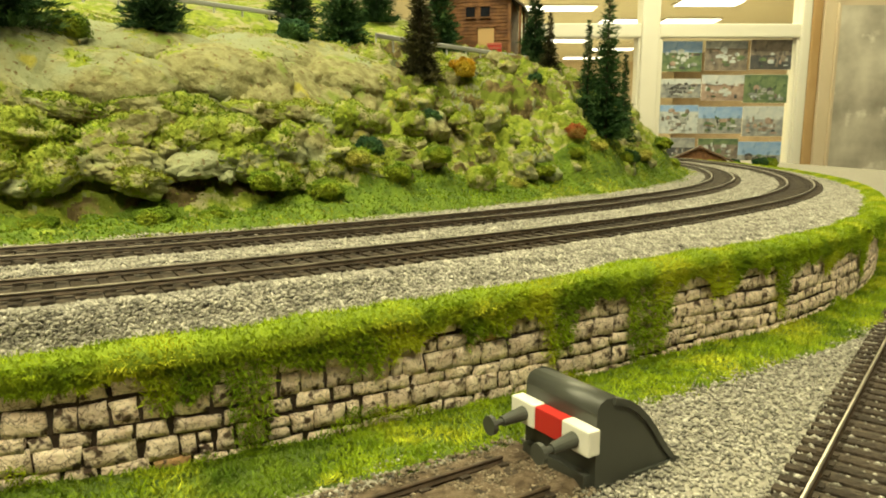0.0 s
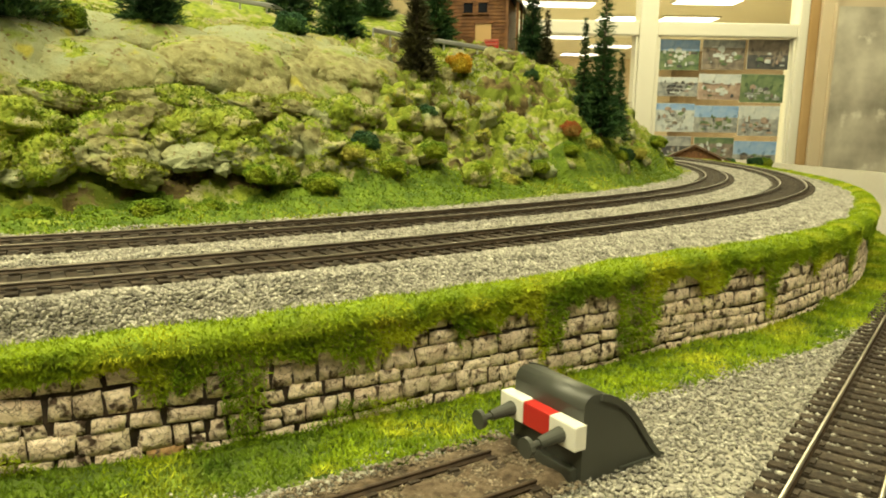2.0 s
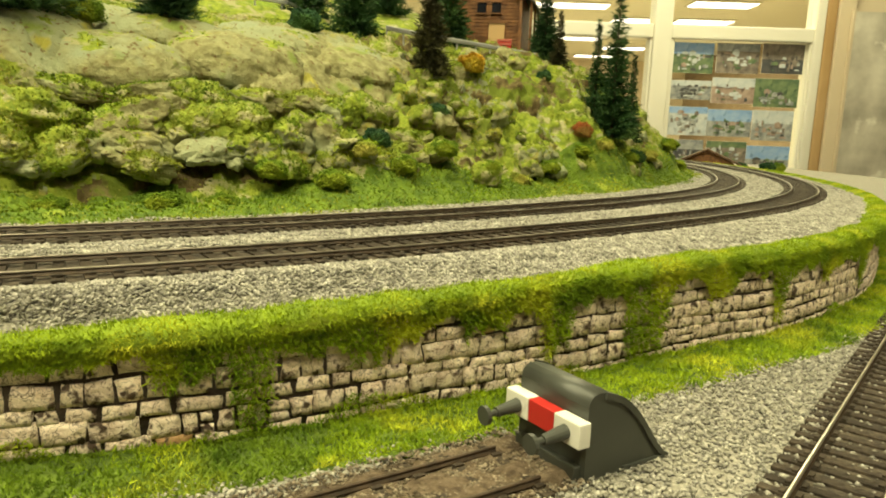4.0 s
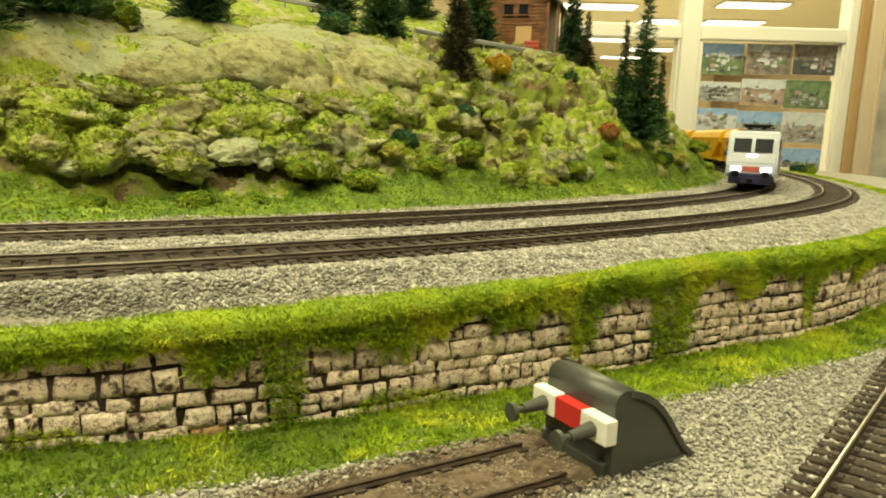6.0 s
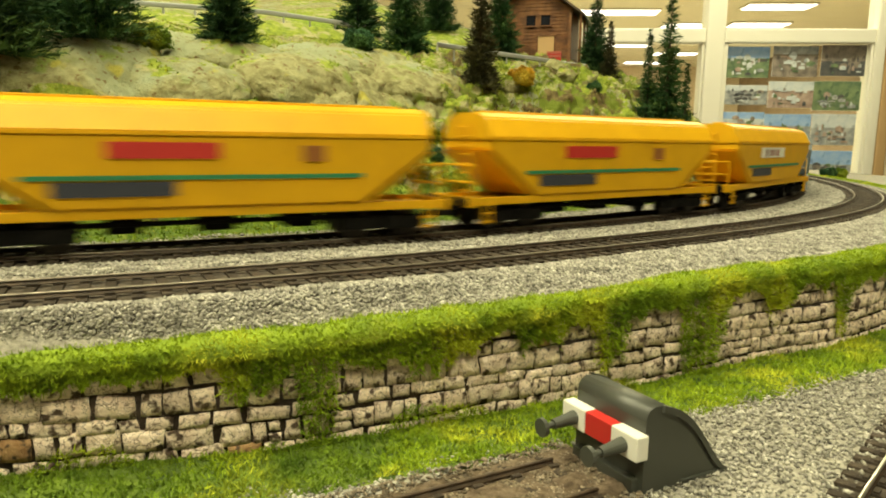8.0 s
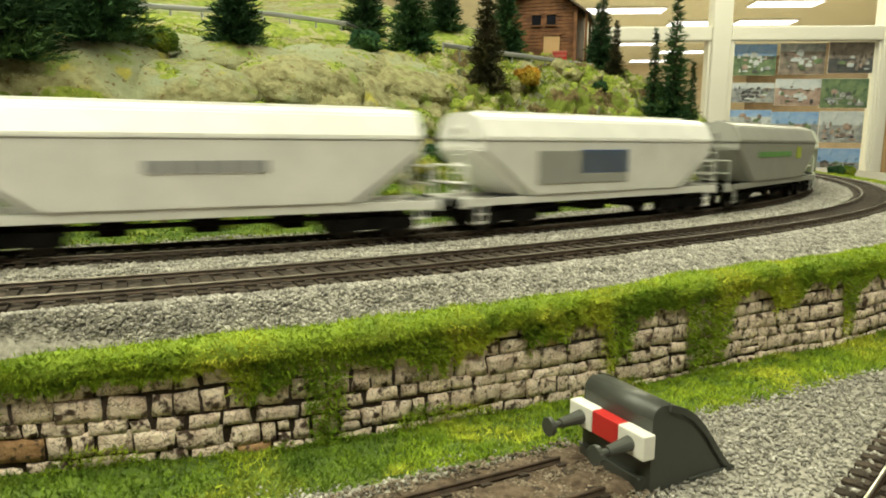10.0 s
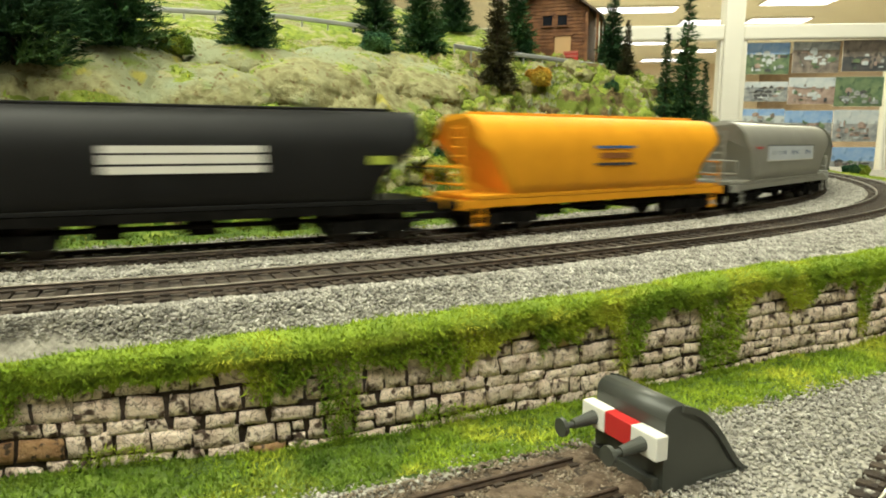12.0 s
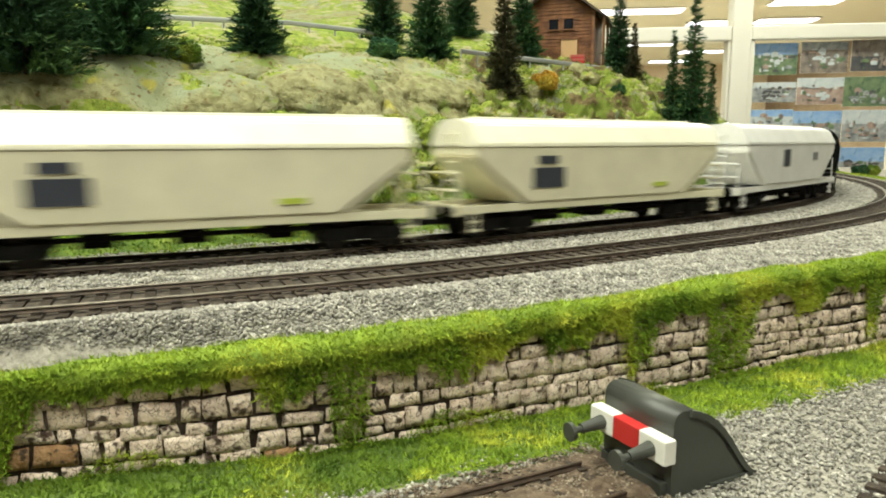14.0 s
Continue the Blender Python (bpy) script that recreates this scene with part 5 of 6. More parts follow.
def frame_parts(t, paint, half, low_rail):
    sole = box(-half, half, -0.0150, -0.0138, 0.0108, 0.0140, 0.0002)
    box(-half, half, 0.0138, 0.0150, 0.0108, 0.0140, 0.0002, sole)
    box(-half + 0.001, half - 0.001, -0.0138, 0.0138, 0.0108, 0.0122, 0, sole)
    for e in (-1, 1):
        box(e * half - 0.0008, e * half + 0.0008, -0.0155, 0.0155, 0.0100, 0.0142, 0.0002, sole)
    f = part("frame", sole, paint if low_rail else M_UNDER, t)
    for e in (-1, 1):
        bogie(t, e * 0.0600, 0.0105)
        bm = bmesh.new()
        for y in (-0.0135, 0.0135):
            rod((e * (half - 0.001), y, 0.0130), (e * (half - 0.001), y, 0.0270), 0.0004, 6, bm)
        for z in (0.0200, 0.0270):
            rod((e * (half - 0.001), -0.0135, z), (e * (half - 0.001), 0.0135, z), 0.0004, 6, bm)
        part("end_railing", bm, paint, t)
        bm = bmesh.new()
        for x in (0.0015, 0.0050):
            rod((e * (half - 0.004 - x), 0.0148, 0.0030), (e * (half - 0.004 - x), 0.0148, 0.0140), 0.0004, 6, bm)
        for z in (0.0040, 0.0075, 0.0110):
            box(e * (half - 0.0075) - 0.0024, e * (half - 0.0075) + 0.0024, 0.0138, 0.0154, z - 0.0004, z + 0.0004, 0, bm)
        part("step", bm, paint, t)
        bm = bmesh.new()
        for y in (-0.004, 0.004):
            rod((e * (half - 0.006), y, 0.0130), (e * (half - 0.006), y, 0.0440), 0.0004, 6, bm)
        for k in range(8):
            rod((e * (half - 0.006), -0.004, 0.016 + k * 0.0038), (e * (half - 0.006), 0.004, 0.016 + k * 0.0038), 0.0003, 5, bm)
        part("ladder", bm, paint, t)
    pipe = rod((-0.05, 0.010, 0.0085), (0.05, 0.010, 0.0085), 0.0009, 8)
    for x in (-0.03, 0.0, 0.03):
        box(x - 0.006, x + 0.006, -0.008, 0.008, 0.0050, 0.0110, 0.001, pipe)
    part("outlet_gear", pipe, M_UNDER, t)
    couplers(t, 0.0895)


def panels(t, signs, y):
    for x0, x1, z0, z1, m, label in signs:
        for sgn in (-1, 1):
            a, b = (x0, x1) if sgn > 0 else (-x1, -x0)
            part("sign", box(a, b, min(sgn * y, sgn * (y + 0.0005)), max(sgn * y, sgn * (y + 0.0005)), z0, z1), m, t, label)


def hopper_wagon(label, paint, roof_paint, signs, light_frame=True):
    t = empty("hopper_wagon", pose(0, 0, 0), label, "wagon", "hopper wagons of the train")
    top, bot = 0.0374, 0.0140
    body = prism([(-0.0775, top), (0.0775, top), (0.0775, 0.0335), (0.0500, bot), (-0.0500, bot), (-0.0775, 0.0335)], -0.0160, 0.0160, axis="y")
    bmesh.ops.bevel(body, geom=[e for e in body.edges if e.calc_length() > 0.012], offset=0.0006, segments=2, affect="EDGES")
    b = part("body", body, paint, t)
    roof = prism([(-0.0164, top), (-0.0164, 0.0382), (-0.0120, 0.0466), (-0.0060, 0.0487), (0.0060, 0.0487), (0.0120, 0.0466), (0.0164, 0.0382), (0.0164, top)], -0.0780, 0.0780)
    bmesh.ops.bevel(roof, geom=[e for e in roof.edges if e.calc_length() > 0.1], offset=0.0008, segments=2, affect="EDGES")
    r = part("roof", roof, roof_paint, t)
    part("roof_hatch", box(-0.070, 0.070, -0.0028, 0.0028, 0.0485, 0.0497, 0.0004), roof_paint, r)
    for e in (-1, 1):
        brace = prism([(e * 0.0775, 0.0325), (e * 0.0790, 0.0325), (e * 0.0545, 0.0142), (e * 0.0530, 0.0142)], -0.0155, 0.0155, axis="y")
        part("end_brace", brace, paint, b)
    panels(t, signs, 0.0161)
    frame_parts(t, paint, 0.0850, light_frame)
    return t


def round_wagon(label, paint, roof_paint, signs, light_frame=True):
    t = empty("hopper_wagon", pose(0, 0, 0), label, "wagon", "hopper wagons of the train")
    ring = []
    for k in range(25):
        a = math.pi * (k / 24)
        ring.append((0.0166 * math.copysign(abs(math.cos(a)) ** 0.62, math.cos(a)), 0.0300 + 0.0186 * math.sin(a) ** 0.85))
    low = [(-0.0166, 0.0270), (-0.0165, 0.0235), (-0.0161, 0.0200), (-0.0150, 0.0158), (0.0150, 0.0158), (0.0161, 0.0200), (0.0165, 0.0235), (0.0166, 0.0270)]
    outline = ring + low
    bm = bmesh.new()
    n = len(outline)
    loops = []
    for x in (-0.0790, -0.0770, 0.0770, 0.0790):
        loops.append([bm.verts.new((x - 0.0175 * min(1.0, max(0.0, (0.0365 - z)) / 0.0135) ** 0.75 * (1 if x > 0 else -1), y, z)) for y, z in outline])
    for i in range(3):
        for j in range(n):
            bm.faces.new((loops[i][j], loops[i][(j + 1) % n], loops[i + 1][(j + 1) % n], loops[i + 1][j]))
    bm.faces.new(loops[0])
    bm.faces.new(loops[-1])
    me = bm_mesh("body", bm, paint, False)
    for p in me.polygons:
        p.use_smooth = len(p.vertices) == 4
    b = part("body", me, None, t)
    part("roof_hatch", box(-0.072, 0.072, -0.0032, 0.0032, 0.0482, 0.0497, 0.0004), roof_paint, b)
    part("roof_rim", box(-0.0785, 0.0785, 0.0100, 0.0106, 0.0440, 0.0449), roof_paint, b)
    panels(t, signs, 0.0167)
    part("lower_rail", box(-0.080, 0.080, -0.0152, 0.0152, 0.0142, 0.0158, 0.0003), paint, t)
    frame_parts(t, paint, 0.0850, light_frame)
    return t


def bars(x0, x1, z0, z1, m, n, label="unreadable lettering"):
    """Lettering too blurred to read: a row of plain bars."""
    w = (x1 - x0) / n
    return [(x0 + k * w + w * 0.12, x0 + (k + 1) * w - w * 0.1, z0, z1, m, label) for k in range(n)]


P_YELLOW = mat("yellow_wagon_paint", (0.60, 0.32, 0.006), (0.68, 0.365, 0.006), 60, 0.45, 0.05, spec=0.25)
P_WHITE = plain("white_wagon_paint", (0.80, 0.79, 0.76), 0.4)
P_CREAM = plain("cream_wagon_paint", (0.72, 0.68, 0.50), 0.4)
# Lit copy of the cream: the roof's brightness is put into its colour.
P_CREAMLIT = plain("lit_cream_roof_paint", (0.84, 0.81, 0.66), 0.4)
P_GREY = plain("grey_wagon_paint", (0.36, 0.36, 0.33), 0.45)
P_PALE = plain("pale_green_wagon_paint", (0.60, 0.63, 0.54), 0.45)
P_BLUEGREY = plain("blue_grey_wagon_paint", (0.28, 0.33, 0.37), 0.45)
P_BLACK = mat("black_wagon_paint", (0.004, 0.004, 0.0045), (0.0075, 0.0075, 0.008), 60, 0.55, spec=0.25)
P_ORANGE = mat("orange_wagon_paint", (0.68, 0.29, 0.001), (0.77, 0.335, 0.001), 60, 0.6, 0.05, spec=0.2)
P_TAUPE = plain("warm_grey_wagon_paint", (0.27, 0.265, 0.235), 0.42)


def train_set():
    yellow = [(-0.050, 0.058, 0.0232, 0.0247, M_GREEN, "green stripe"), (0.014, 0.050, 0.0180, 0.0226, M_DARKSIGN, "dark panel"), (0.000, 0.034, 0.0300, 0.0352, M_RED, "red sign"), (-0.036, -0.028, 0.0290, 0.0345, M_BROWNSIGN, "small brown sign")]
    cars = [locomotive()]
    cars.append(hopper_wagon("yellow hopper wagon with a green stripe and red sign", P_YELLOW, P_YELLOW, yellow, True))
    cars.append(hopper_wagon("yellow hopper wagon with a green stripe and red sign", P_YELLOW, P_YELLOW, yellow, True))
    cars.append(hopper_wagon("yellow hopper wagon with a white and red sign", P_YELLOW, P_YELLOW, yellow[:2] + [(-0.012, 0.036, 0.0290, 0.0352, M_WHITE, "white sign")] + [(0.0 + a, 0.008 + a, 0.0300, 0.0340, M_RED, "red lettering") for a in (0.0, 0.011, 0.022)], True))
    cars.append(hopper_wagon("blue-grey hopper wagon with pale lettering bars", P_BLUEGREY, P_BLUEGREY, bars(-0.02, 0.03, 0.026, 0.030, M_WHITE, 7)))
    cars.append(hopper_wagon("white hopper wagon with grey lettering bars", P_WHITE, P_WHITE, bars(-0.02, 0.02, 0.026, 0.030, M_SIGNGREY, 6)))
    cars.append(hopper_wagon("white hopper wagon with a grey and blue panel", P_WHITE, P_WHITE, [(-0.010, 0.048, 0.0190, 0.0330, P_GREY, "grey panel"), (-0.010, 0.022, 0.0230, 0.0335, M_BLUE, "blue sign")]))
    cars.append(hopper_wagon("grey hopper wagon with green lettering bars", P_GREY, P_GREY, bars(-0.020, 0.045, 0.0285, 0.0318, M_SIGNGREEN, 12) + [(-0.042, -0.032, 0.0270, 0.0345, M_LIME, "lime sign")]))
    cars.append(hopper_wagon("pale green hopper wagon with green lettering bars", P_PALE, P_PALE, bars(-0.018, 0.020, 0.0275, 0.0300, M_SIGNGREEN, 9) + [(-0.046, -0.036, 0.0315, 0.0340, M_ORANGESIGN, "orange sign")]))
    sign = [(-0.040, 0.044, 0.0268, 0.0352, M_PALEBLUE, "pale sign board"), (-0.041, 0.045, 0.0352, 0.0357, M_DARKSIGN, "dark sign edge"), (-0.041, 0.045, 0.0263, 0.0268, M_WHITE, "white sign edge")]
    cars.append(round_wagon("black round-topped hopper wagon with a white sign", P_BLACK, P_BLACK, [(-0.020, 0.030, 0.0300, 0.0328, M_WHITE, "white lettering bar"), (-0.020, 0.030, 0.0268, 0.0292, M_WHITE, "white lettering bar"), (-0.020, 0.030, 0.0335, 0.0358, M_WHITE, "white lettering bar"), (-0.066, -0.058, 0.029, 0.032, M_LIME, "small lime sign")], False))
    cars.append(round_wagon("orange round-topped hopper wagon with a dark sign", P_ORANGE, P_ORANGE, [(-0.012, 0.014, 0.0345, 0.0357, M_BLUE, "dark blue bar"), (-0.012, 0.014, 0.0268, 0.0280, M_DARKSIGN, "dark bar"), (-0.009, 0.011, 0.0300, 0.0325, M_BROWNSIGN, "brown lettering bar")]))
    for _ in range(2):
        cars.append(round_wagon("grey round-topped hopper wagon with a white sign board", P_TAUPE, P_TAUPE, sign + [(x, x + 0.0040, 0.0300, 0.0325, M_BLUE, "unreadable lettering") for x in (-0.034, -0.027, -0.008, 0.000, 0.016, 0.024, 0.033)] + [(0.056, 0.064, 0.0335, 0.0348, M_RED, "small red sign")]))
    cream = [(0.030, 0.048, 0.0200, 0.0285, M_DARKSIGN, "dark panel"), (0.034, 0.045, 0.0300, 0.0335, M_DARKSIGN, "small dark panel"), (-0.038, -0.028, 0.0180, 0.0200, M_LIME, "small yellow sign")]
    for _ in range(2):
        cars.append(hopper_wagon("cream hopper wagon with a dark panel", P_CREAM, P_CREAMLIT, cream))
    cars.append(hopper_wagon("white hopper wagon with a dark panel", P_WHITE, P_WHITE, [(0.012, 0.022, 0.0240, 0.0345, M_DARKSIGN, "dark panel"), (-0.04, -0.032, 0.027, 0.032, M_SIGNGREY, "small grey sign")]))
    cars.append(round_wagon("black round-topped hopper wagon with a white sign", P_BLACK, P_BLACK, sign, False))
    return cars


TRAIN = train_set()
PITCH = 0.1814
SPEED = 0.3660


def head_gap(t):
    """Where on the inner line the gap behind the locomotive is."""
    return 0.150 - (SPEED if t > 7.5 else 0.353) * (t - 7.5)


def rail_pose(way, base_half):
    xa, ya, _ = inner_at(way - base_half)
    xb, yb, _ = inner_at(way + base_half)
    a = math.atan2(float(ya - yb), float(xa - xb))
    xm, ym, _ = inner_at(way)
    return Matrix.Translation(((float(xa + xb) * 0.35 + float(xm) * 0.3), (float(ya + yb) * 0.35 + float(ym) * 0.3), RAIL_Z)) @ Matrix.Rotation(a, 4, "Z")

# ---- things on the hill ----
from_hill = HILL_V[:, :2]


def ground_at(x, y):
    """The hill's height at a plan point."""
    d = (from_hill[:, 0] - x) ** 2 + (from_hill[:, 1] - y) ** 2
    i = np.argpartition(d, 4)[:4]
    z = float(HILL_V[i, 2].mean())
    over = ROCK_V[(np.abs(ROCK_V[:, 0] - x) < 0.0025) & (np.abs(ROCK_V[:, 1] - y) < 0.0025)]
    return max(z, float(over[:, 2].mean())) if len(over) else z


def conifer(x, y, height, radius, needles, label, seed, bare=0.05, sink=0.0045, base_z=None, droop=0.25):
    rng = np.random.default_rng(seed)
    z0 = (ground_at(x, y) if base_z is None else base_z) - sink
    t = empty("conifer", pose(x, y, z0, 0, 0, seed * 40), label, "tree", "conifers on the hill")
    bm = rod((0, 0, 0), (0, 0, height * 0.97), height * 0.016, 7, None, height * 0.002)
    part("trunk", bm, M_BARK, t)
    roots, ups = [], []
    levels = int(40 + height * 380)
    for k in range(levels):
        f = bare + (1 - bare) * (k + rng.random() * 0.5) / levels
        z = f * height
        r = radius * (1 - f) ** (0.85 if radius > 0.0215 else 1.10) * rng.uniform(0.75, 1.1) + radius * 0.03
        n = max(4, int(13 * (1 - f) + 4))
        for b in range(n):
            if rng.random() < 0.12:
                continue
            a = rng.uniform(0, 6.283)
            reach = r * rng.uniform(0.65, 1.12)
            m = max(4, int(reach / 0.0007))
            q = (np.arange(m) + rng.random(m)) / m
            px, py = np.cos(a) * reach * q, np.sin(a) * reach * q
            pz = z - droop * reach * q + 0.25 * reach * q * q
            roots.append(np.stack([px, py, pz], -1))
            u = np.stack([np.full(m, math.cos(a) * 0.9), np.full(m, math.sin(a) * 0.9), np.full(m, 0.25)], -1)
            ups.append(u)
    root, up = np.concatenate(roots), np.concatenate(ups)
    ln = 0.0040 if radius > 0.013 else 0.0024
    crown = blades("crown", root, up, ln, 0.00038, 0.40, needles, rng)
    part("crown", crown, None, t)
    return t


# plan place, height, crown radius, needles
for i, (x, y, h, r, nd, label) in enumerate([
    (-0.2260, 0.2870, 0.105, 0.033, M_NEEDLE, "large dark model fir with frosted branches"),
    (-0.1990, 0.3260, 0.095, 0.028, M_NEEDLE_LIGHT, "light green model fir on the rocky slope"),
    (-0.1530, 0.3790, 0.058, 0.0200, M_NEEDLE, "bushy dark green model fir on pale rock"),
    (-0.0715, 0.5050, 0.075, 0.0240, M_NEEDLE_LIGHT, "bushy green model fir above the rock"),
    (-0.1150, 0.5500, 0.080, 0.0240, M_NEEDLE, "dark model fir behind the guardrail"),
    (-0.0158, 0.4680, 0.090, 0.0150, M_NEEDLE_BROWN, "slim dark brown model spruce"),
    (-0.0040, 0.5950, 0.075, 0.0220, M_NEEDLE_LIGHT, "green model fir beside the timber house"),
    (0.0790, 0.6150, 0.078, 0.0165, M_NEEDLE, "dark model spruce beside the timber house"),
    (0.0900, 0.6020, 0.052, 0.0105, M_NEEDLE_BROWN, "small brownish model spruce"),
    (0.1230, 0.5330, 0.118, 0.0205, M_NEEDLE_LIGHT, "tall slim model spruce on the slope"),
    (0.1100, 0.5400, 0.076, 0.0120, M_NEEDLE_LIGHT, "slim model spruce on the slope"),
    (0.1490, 0.5800, 0.074, 0.0105, M_NEEDLE, "slim dark model spruce on the slope"),
    (-0.2700, 0.3600, 0.090, 0.0280, M_NEEDLE_LIGHT, "light green model fir on the rocky slope"),
    (-0.2900, 0.4700, 0.090, 0.0260, M_NEEDLE, "dark model fir behind the guardrail"),
    (-0.0600, 0.6400, 0.075, 0.0220, M_NEEDLE, "dark model fir behind the guardrail"),
]):
    conifer(x, y, h, r, nd, label, i + 1)


def bush(x, y, r, material, label, seed, squash=0.8, lift=0.35, base_z=None):
    rng = np.random.default_rng(100 + seed)
    z = (ground_at(x, y) if base_z is None else base_z)
    n = int(2600 * max(1, (r / 0.010)) ** 1.3)
    d = rng.normal(0, 1, (n, 3))
    d /= np.linalg.norm(d, axis=1, keepdims=True)
    lumps = 0.82 + 0.18 * np.sin(d[:, 0] * 5 + seed) * np.sin(d[:, 1] * 4 + 2 * seed) + 0.07 * np.sin(d[:, 2] * 6 + d[:, 0] * 4 + seed)
    p = d * (r * lumps * rng.uniform(0.45, 1.08, n) ** 0.5)[:, None]
    p[:, 2] *= squash
    p = p[p[:, 2] > -r * 0.45]
    me = crumbs("bush", p, r * 0.050 * rng.uniform(0.5, 1.6, len(p)), material, rng, 0.9)
    ob = new("bush", me)
    ob.matrix_world = pose(x, y, z + r * lift)
    tagged(ob, label, "bush", "bushes on the hill")
    return ob


for i, (x, y, r, m, label) in enumerate([
    (-0.0950, 0.4520, 0.0125, M_FOAM_DARK, "round dark green foam bush on the rock"),
    (-0.1800, 0.3460, 0.0100, M_FOAM_GREEN, "small leafy green foam bush"),
    (0.0133, 0.4960, 0.0110, M_FOAM_ORANGE, "orange autumn foam bush"),
    (0.0935, 0.4970, 0.0090, M_FOAM_RED, "red brown foam bush"),
    (0.1480, 0.5500, 0.0085, M_FOAM_DARK, "dark green foam bush"),
    (-0.0080, 0.4300, 0.0080, M_FOAM_DARK, "dark green foam bush in a crevice"),
    (-0.0400, 0.3700, 0.0090, M_FOAM_DARK, "dark green foam bush in a crevice"),
    (0.0700, 0.5400, 0.0070, M_FOAM_DARK, "dark green foam bush"),
]):
    bush(x, y, r, m, label, i)
for i, (way, out, r, m) in enumerate([(0.030, 0.022, 0.0075, M_FOAM_GREEN), (0.075, 0.020, 0.0090, M_FOAM_GREEN), (0.105, 0.026, 0.0075, M_FOAM_GREEN), (0.130, 0.024, 0.0085, M_FOAM_GREEN), (0.165, 0.022, 0.0100, M_FOAM_GREEN), (0.190, 0.030, 0.0080, M_FOAM_OLIVE), (0.215, 0.024, 0.0095, M_FOAM_GREEN), (0.250, 0.026, 0.0090, M_FOAM_GREEN), (0.290, 0.022, 0.0085, M_FOAM_GREEN), (0.330, 0.026, 0.0090, M_FOAM_OLIVE), (0.365, 0.022, 0.0090, M_FOAM_GREEN), (0.410, 0.024, 0.0085, M_FOAM_GREEN), (0.450, 0.026, 0.0095, M_FOAM_OLIVE), (0.500, 0.022, 0.0090, M_FOAM_GREEN), (0.560, 0.024, 0.0105, M_FOAM_OLIVE), (0.640, 0.022, 0.0110, M_FOAM_GREEN), (0.740, 0.022, 0.0120, M_FOAM_GREEN)]):
    bx, by, _ = on_line(way, float(np.interp(way, FOOT_S, FOOT_U)) + out)
    bush(float(bx), float(by), r, m, "green foam bush at the hill's foot" if m is M_FOAM_GREEN else "olive foam bush at the hill's foot", 20 + i, 0.60, 0.05)


def hill_flock():
    """Turf crumbs and short fibre, thick on turf and moss, thin on bare rock."""
    rng = np.random.default_rng(5)
    near = (HILL_V[:, 1] < 0.95) & (HILL_D < 0.34)
    v, nr, kind, drift, dd = HILL_V[near], HILL_N[near], HILL_K[near], HILL_F[near], HILL_D[near]
    tone = value_noise(v[:, 0], v[:, 1] + v[:, 2], 0.020, 63)
    right = np.clip((v[:, 0] - 0.01) / 0.05, 0, 1)
    out = {}
    rate = {"green": (kind == 1) * 2.2 + (kind == 2) * np.clip((drift - 0.48) * 8, 0, 1) * 1.2,
            "olive": (kind == 2) * 1.1 + (kind == 3) * 0.35 + (kind == 0) * (0.05 + right * 0.30) + (kind == 1) * 0.5,
            "dark": (kind == 1) * np.clip((tone - 0.60) * 7, 0, 1) * 0.7}
    for key, w in rate.items():
        k = np.repeat(np.arange(len(v)), rng.poisson(np.clip(w, 0, 4)))
        p = v[k] + rng.uniform(-0.0010, 0.0010, (len(k), 3)) * [1, 1, 0.6]
        up = nr[k] * 0.8 + [0, 0, 0.4]
        tint = value_noise(MOSS_AT[:, 0], MOSS_AT[:, 1] + MOSS_AT[:, 2], 0.014, 64)
        share = {"green": np.clip((tint - 0.40) * 3, 0, 1) * 1.1, "olive": 0.5 + np.clip((0.62 - tint) * 2, 0, 1) * 1.2, "dark": np.clip((tint - 0.7) * 5, 0, 1) * 0.5}[key]
        j = np.repeat(np.arange(len(MOSS_AT)), rng.poisson(share))
        p = np.concatenate([p, MOSS_AT[j] + rng.uniform(-0.0006, 0.0006, (len(j), 3))])
        up = np.concatenate([up, MOSS_UP[j] * 0.8 + [0, 0, 0.3]])
        out[key] = (p, up)
    return out


FLOCK = hill_flock()
for key, material, ln, label in (("green", M_FOAM_GREEN, 0.0011, "green grass flock on the hillside"), ("olive", M_FOAM_OLIVE, 0.0009, "olive and yellow flock on the hillside"), ("dark", M_MOSS, 0.0014, "dark green tufts on the hillside")):
    p, up = FLOCK[key]
    tagged(new("hillside_flock", blades("hillside_flock", p, up, ln, 0.00036, 1.1, material, RNG)), label, "grass", kind="stuff")


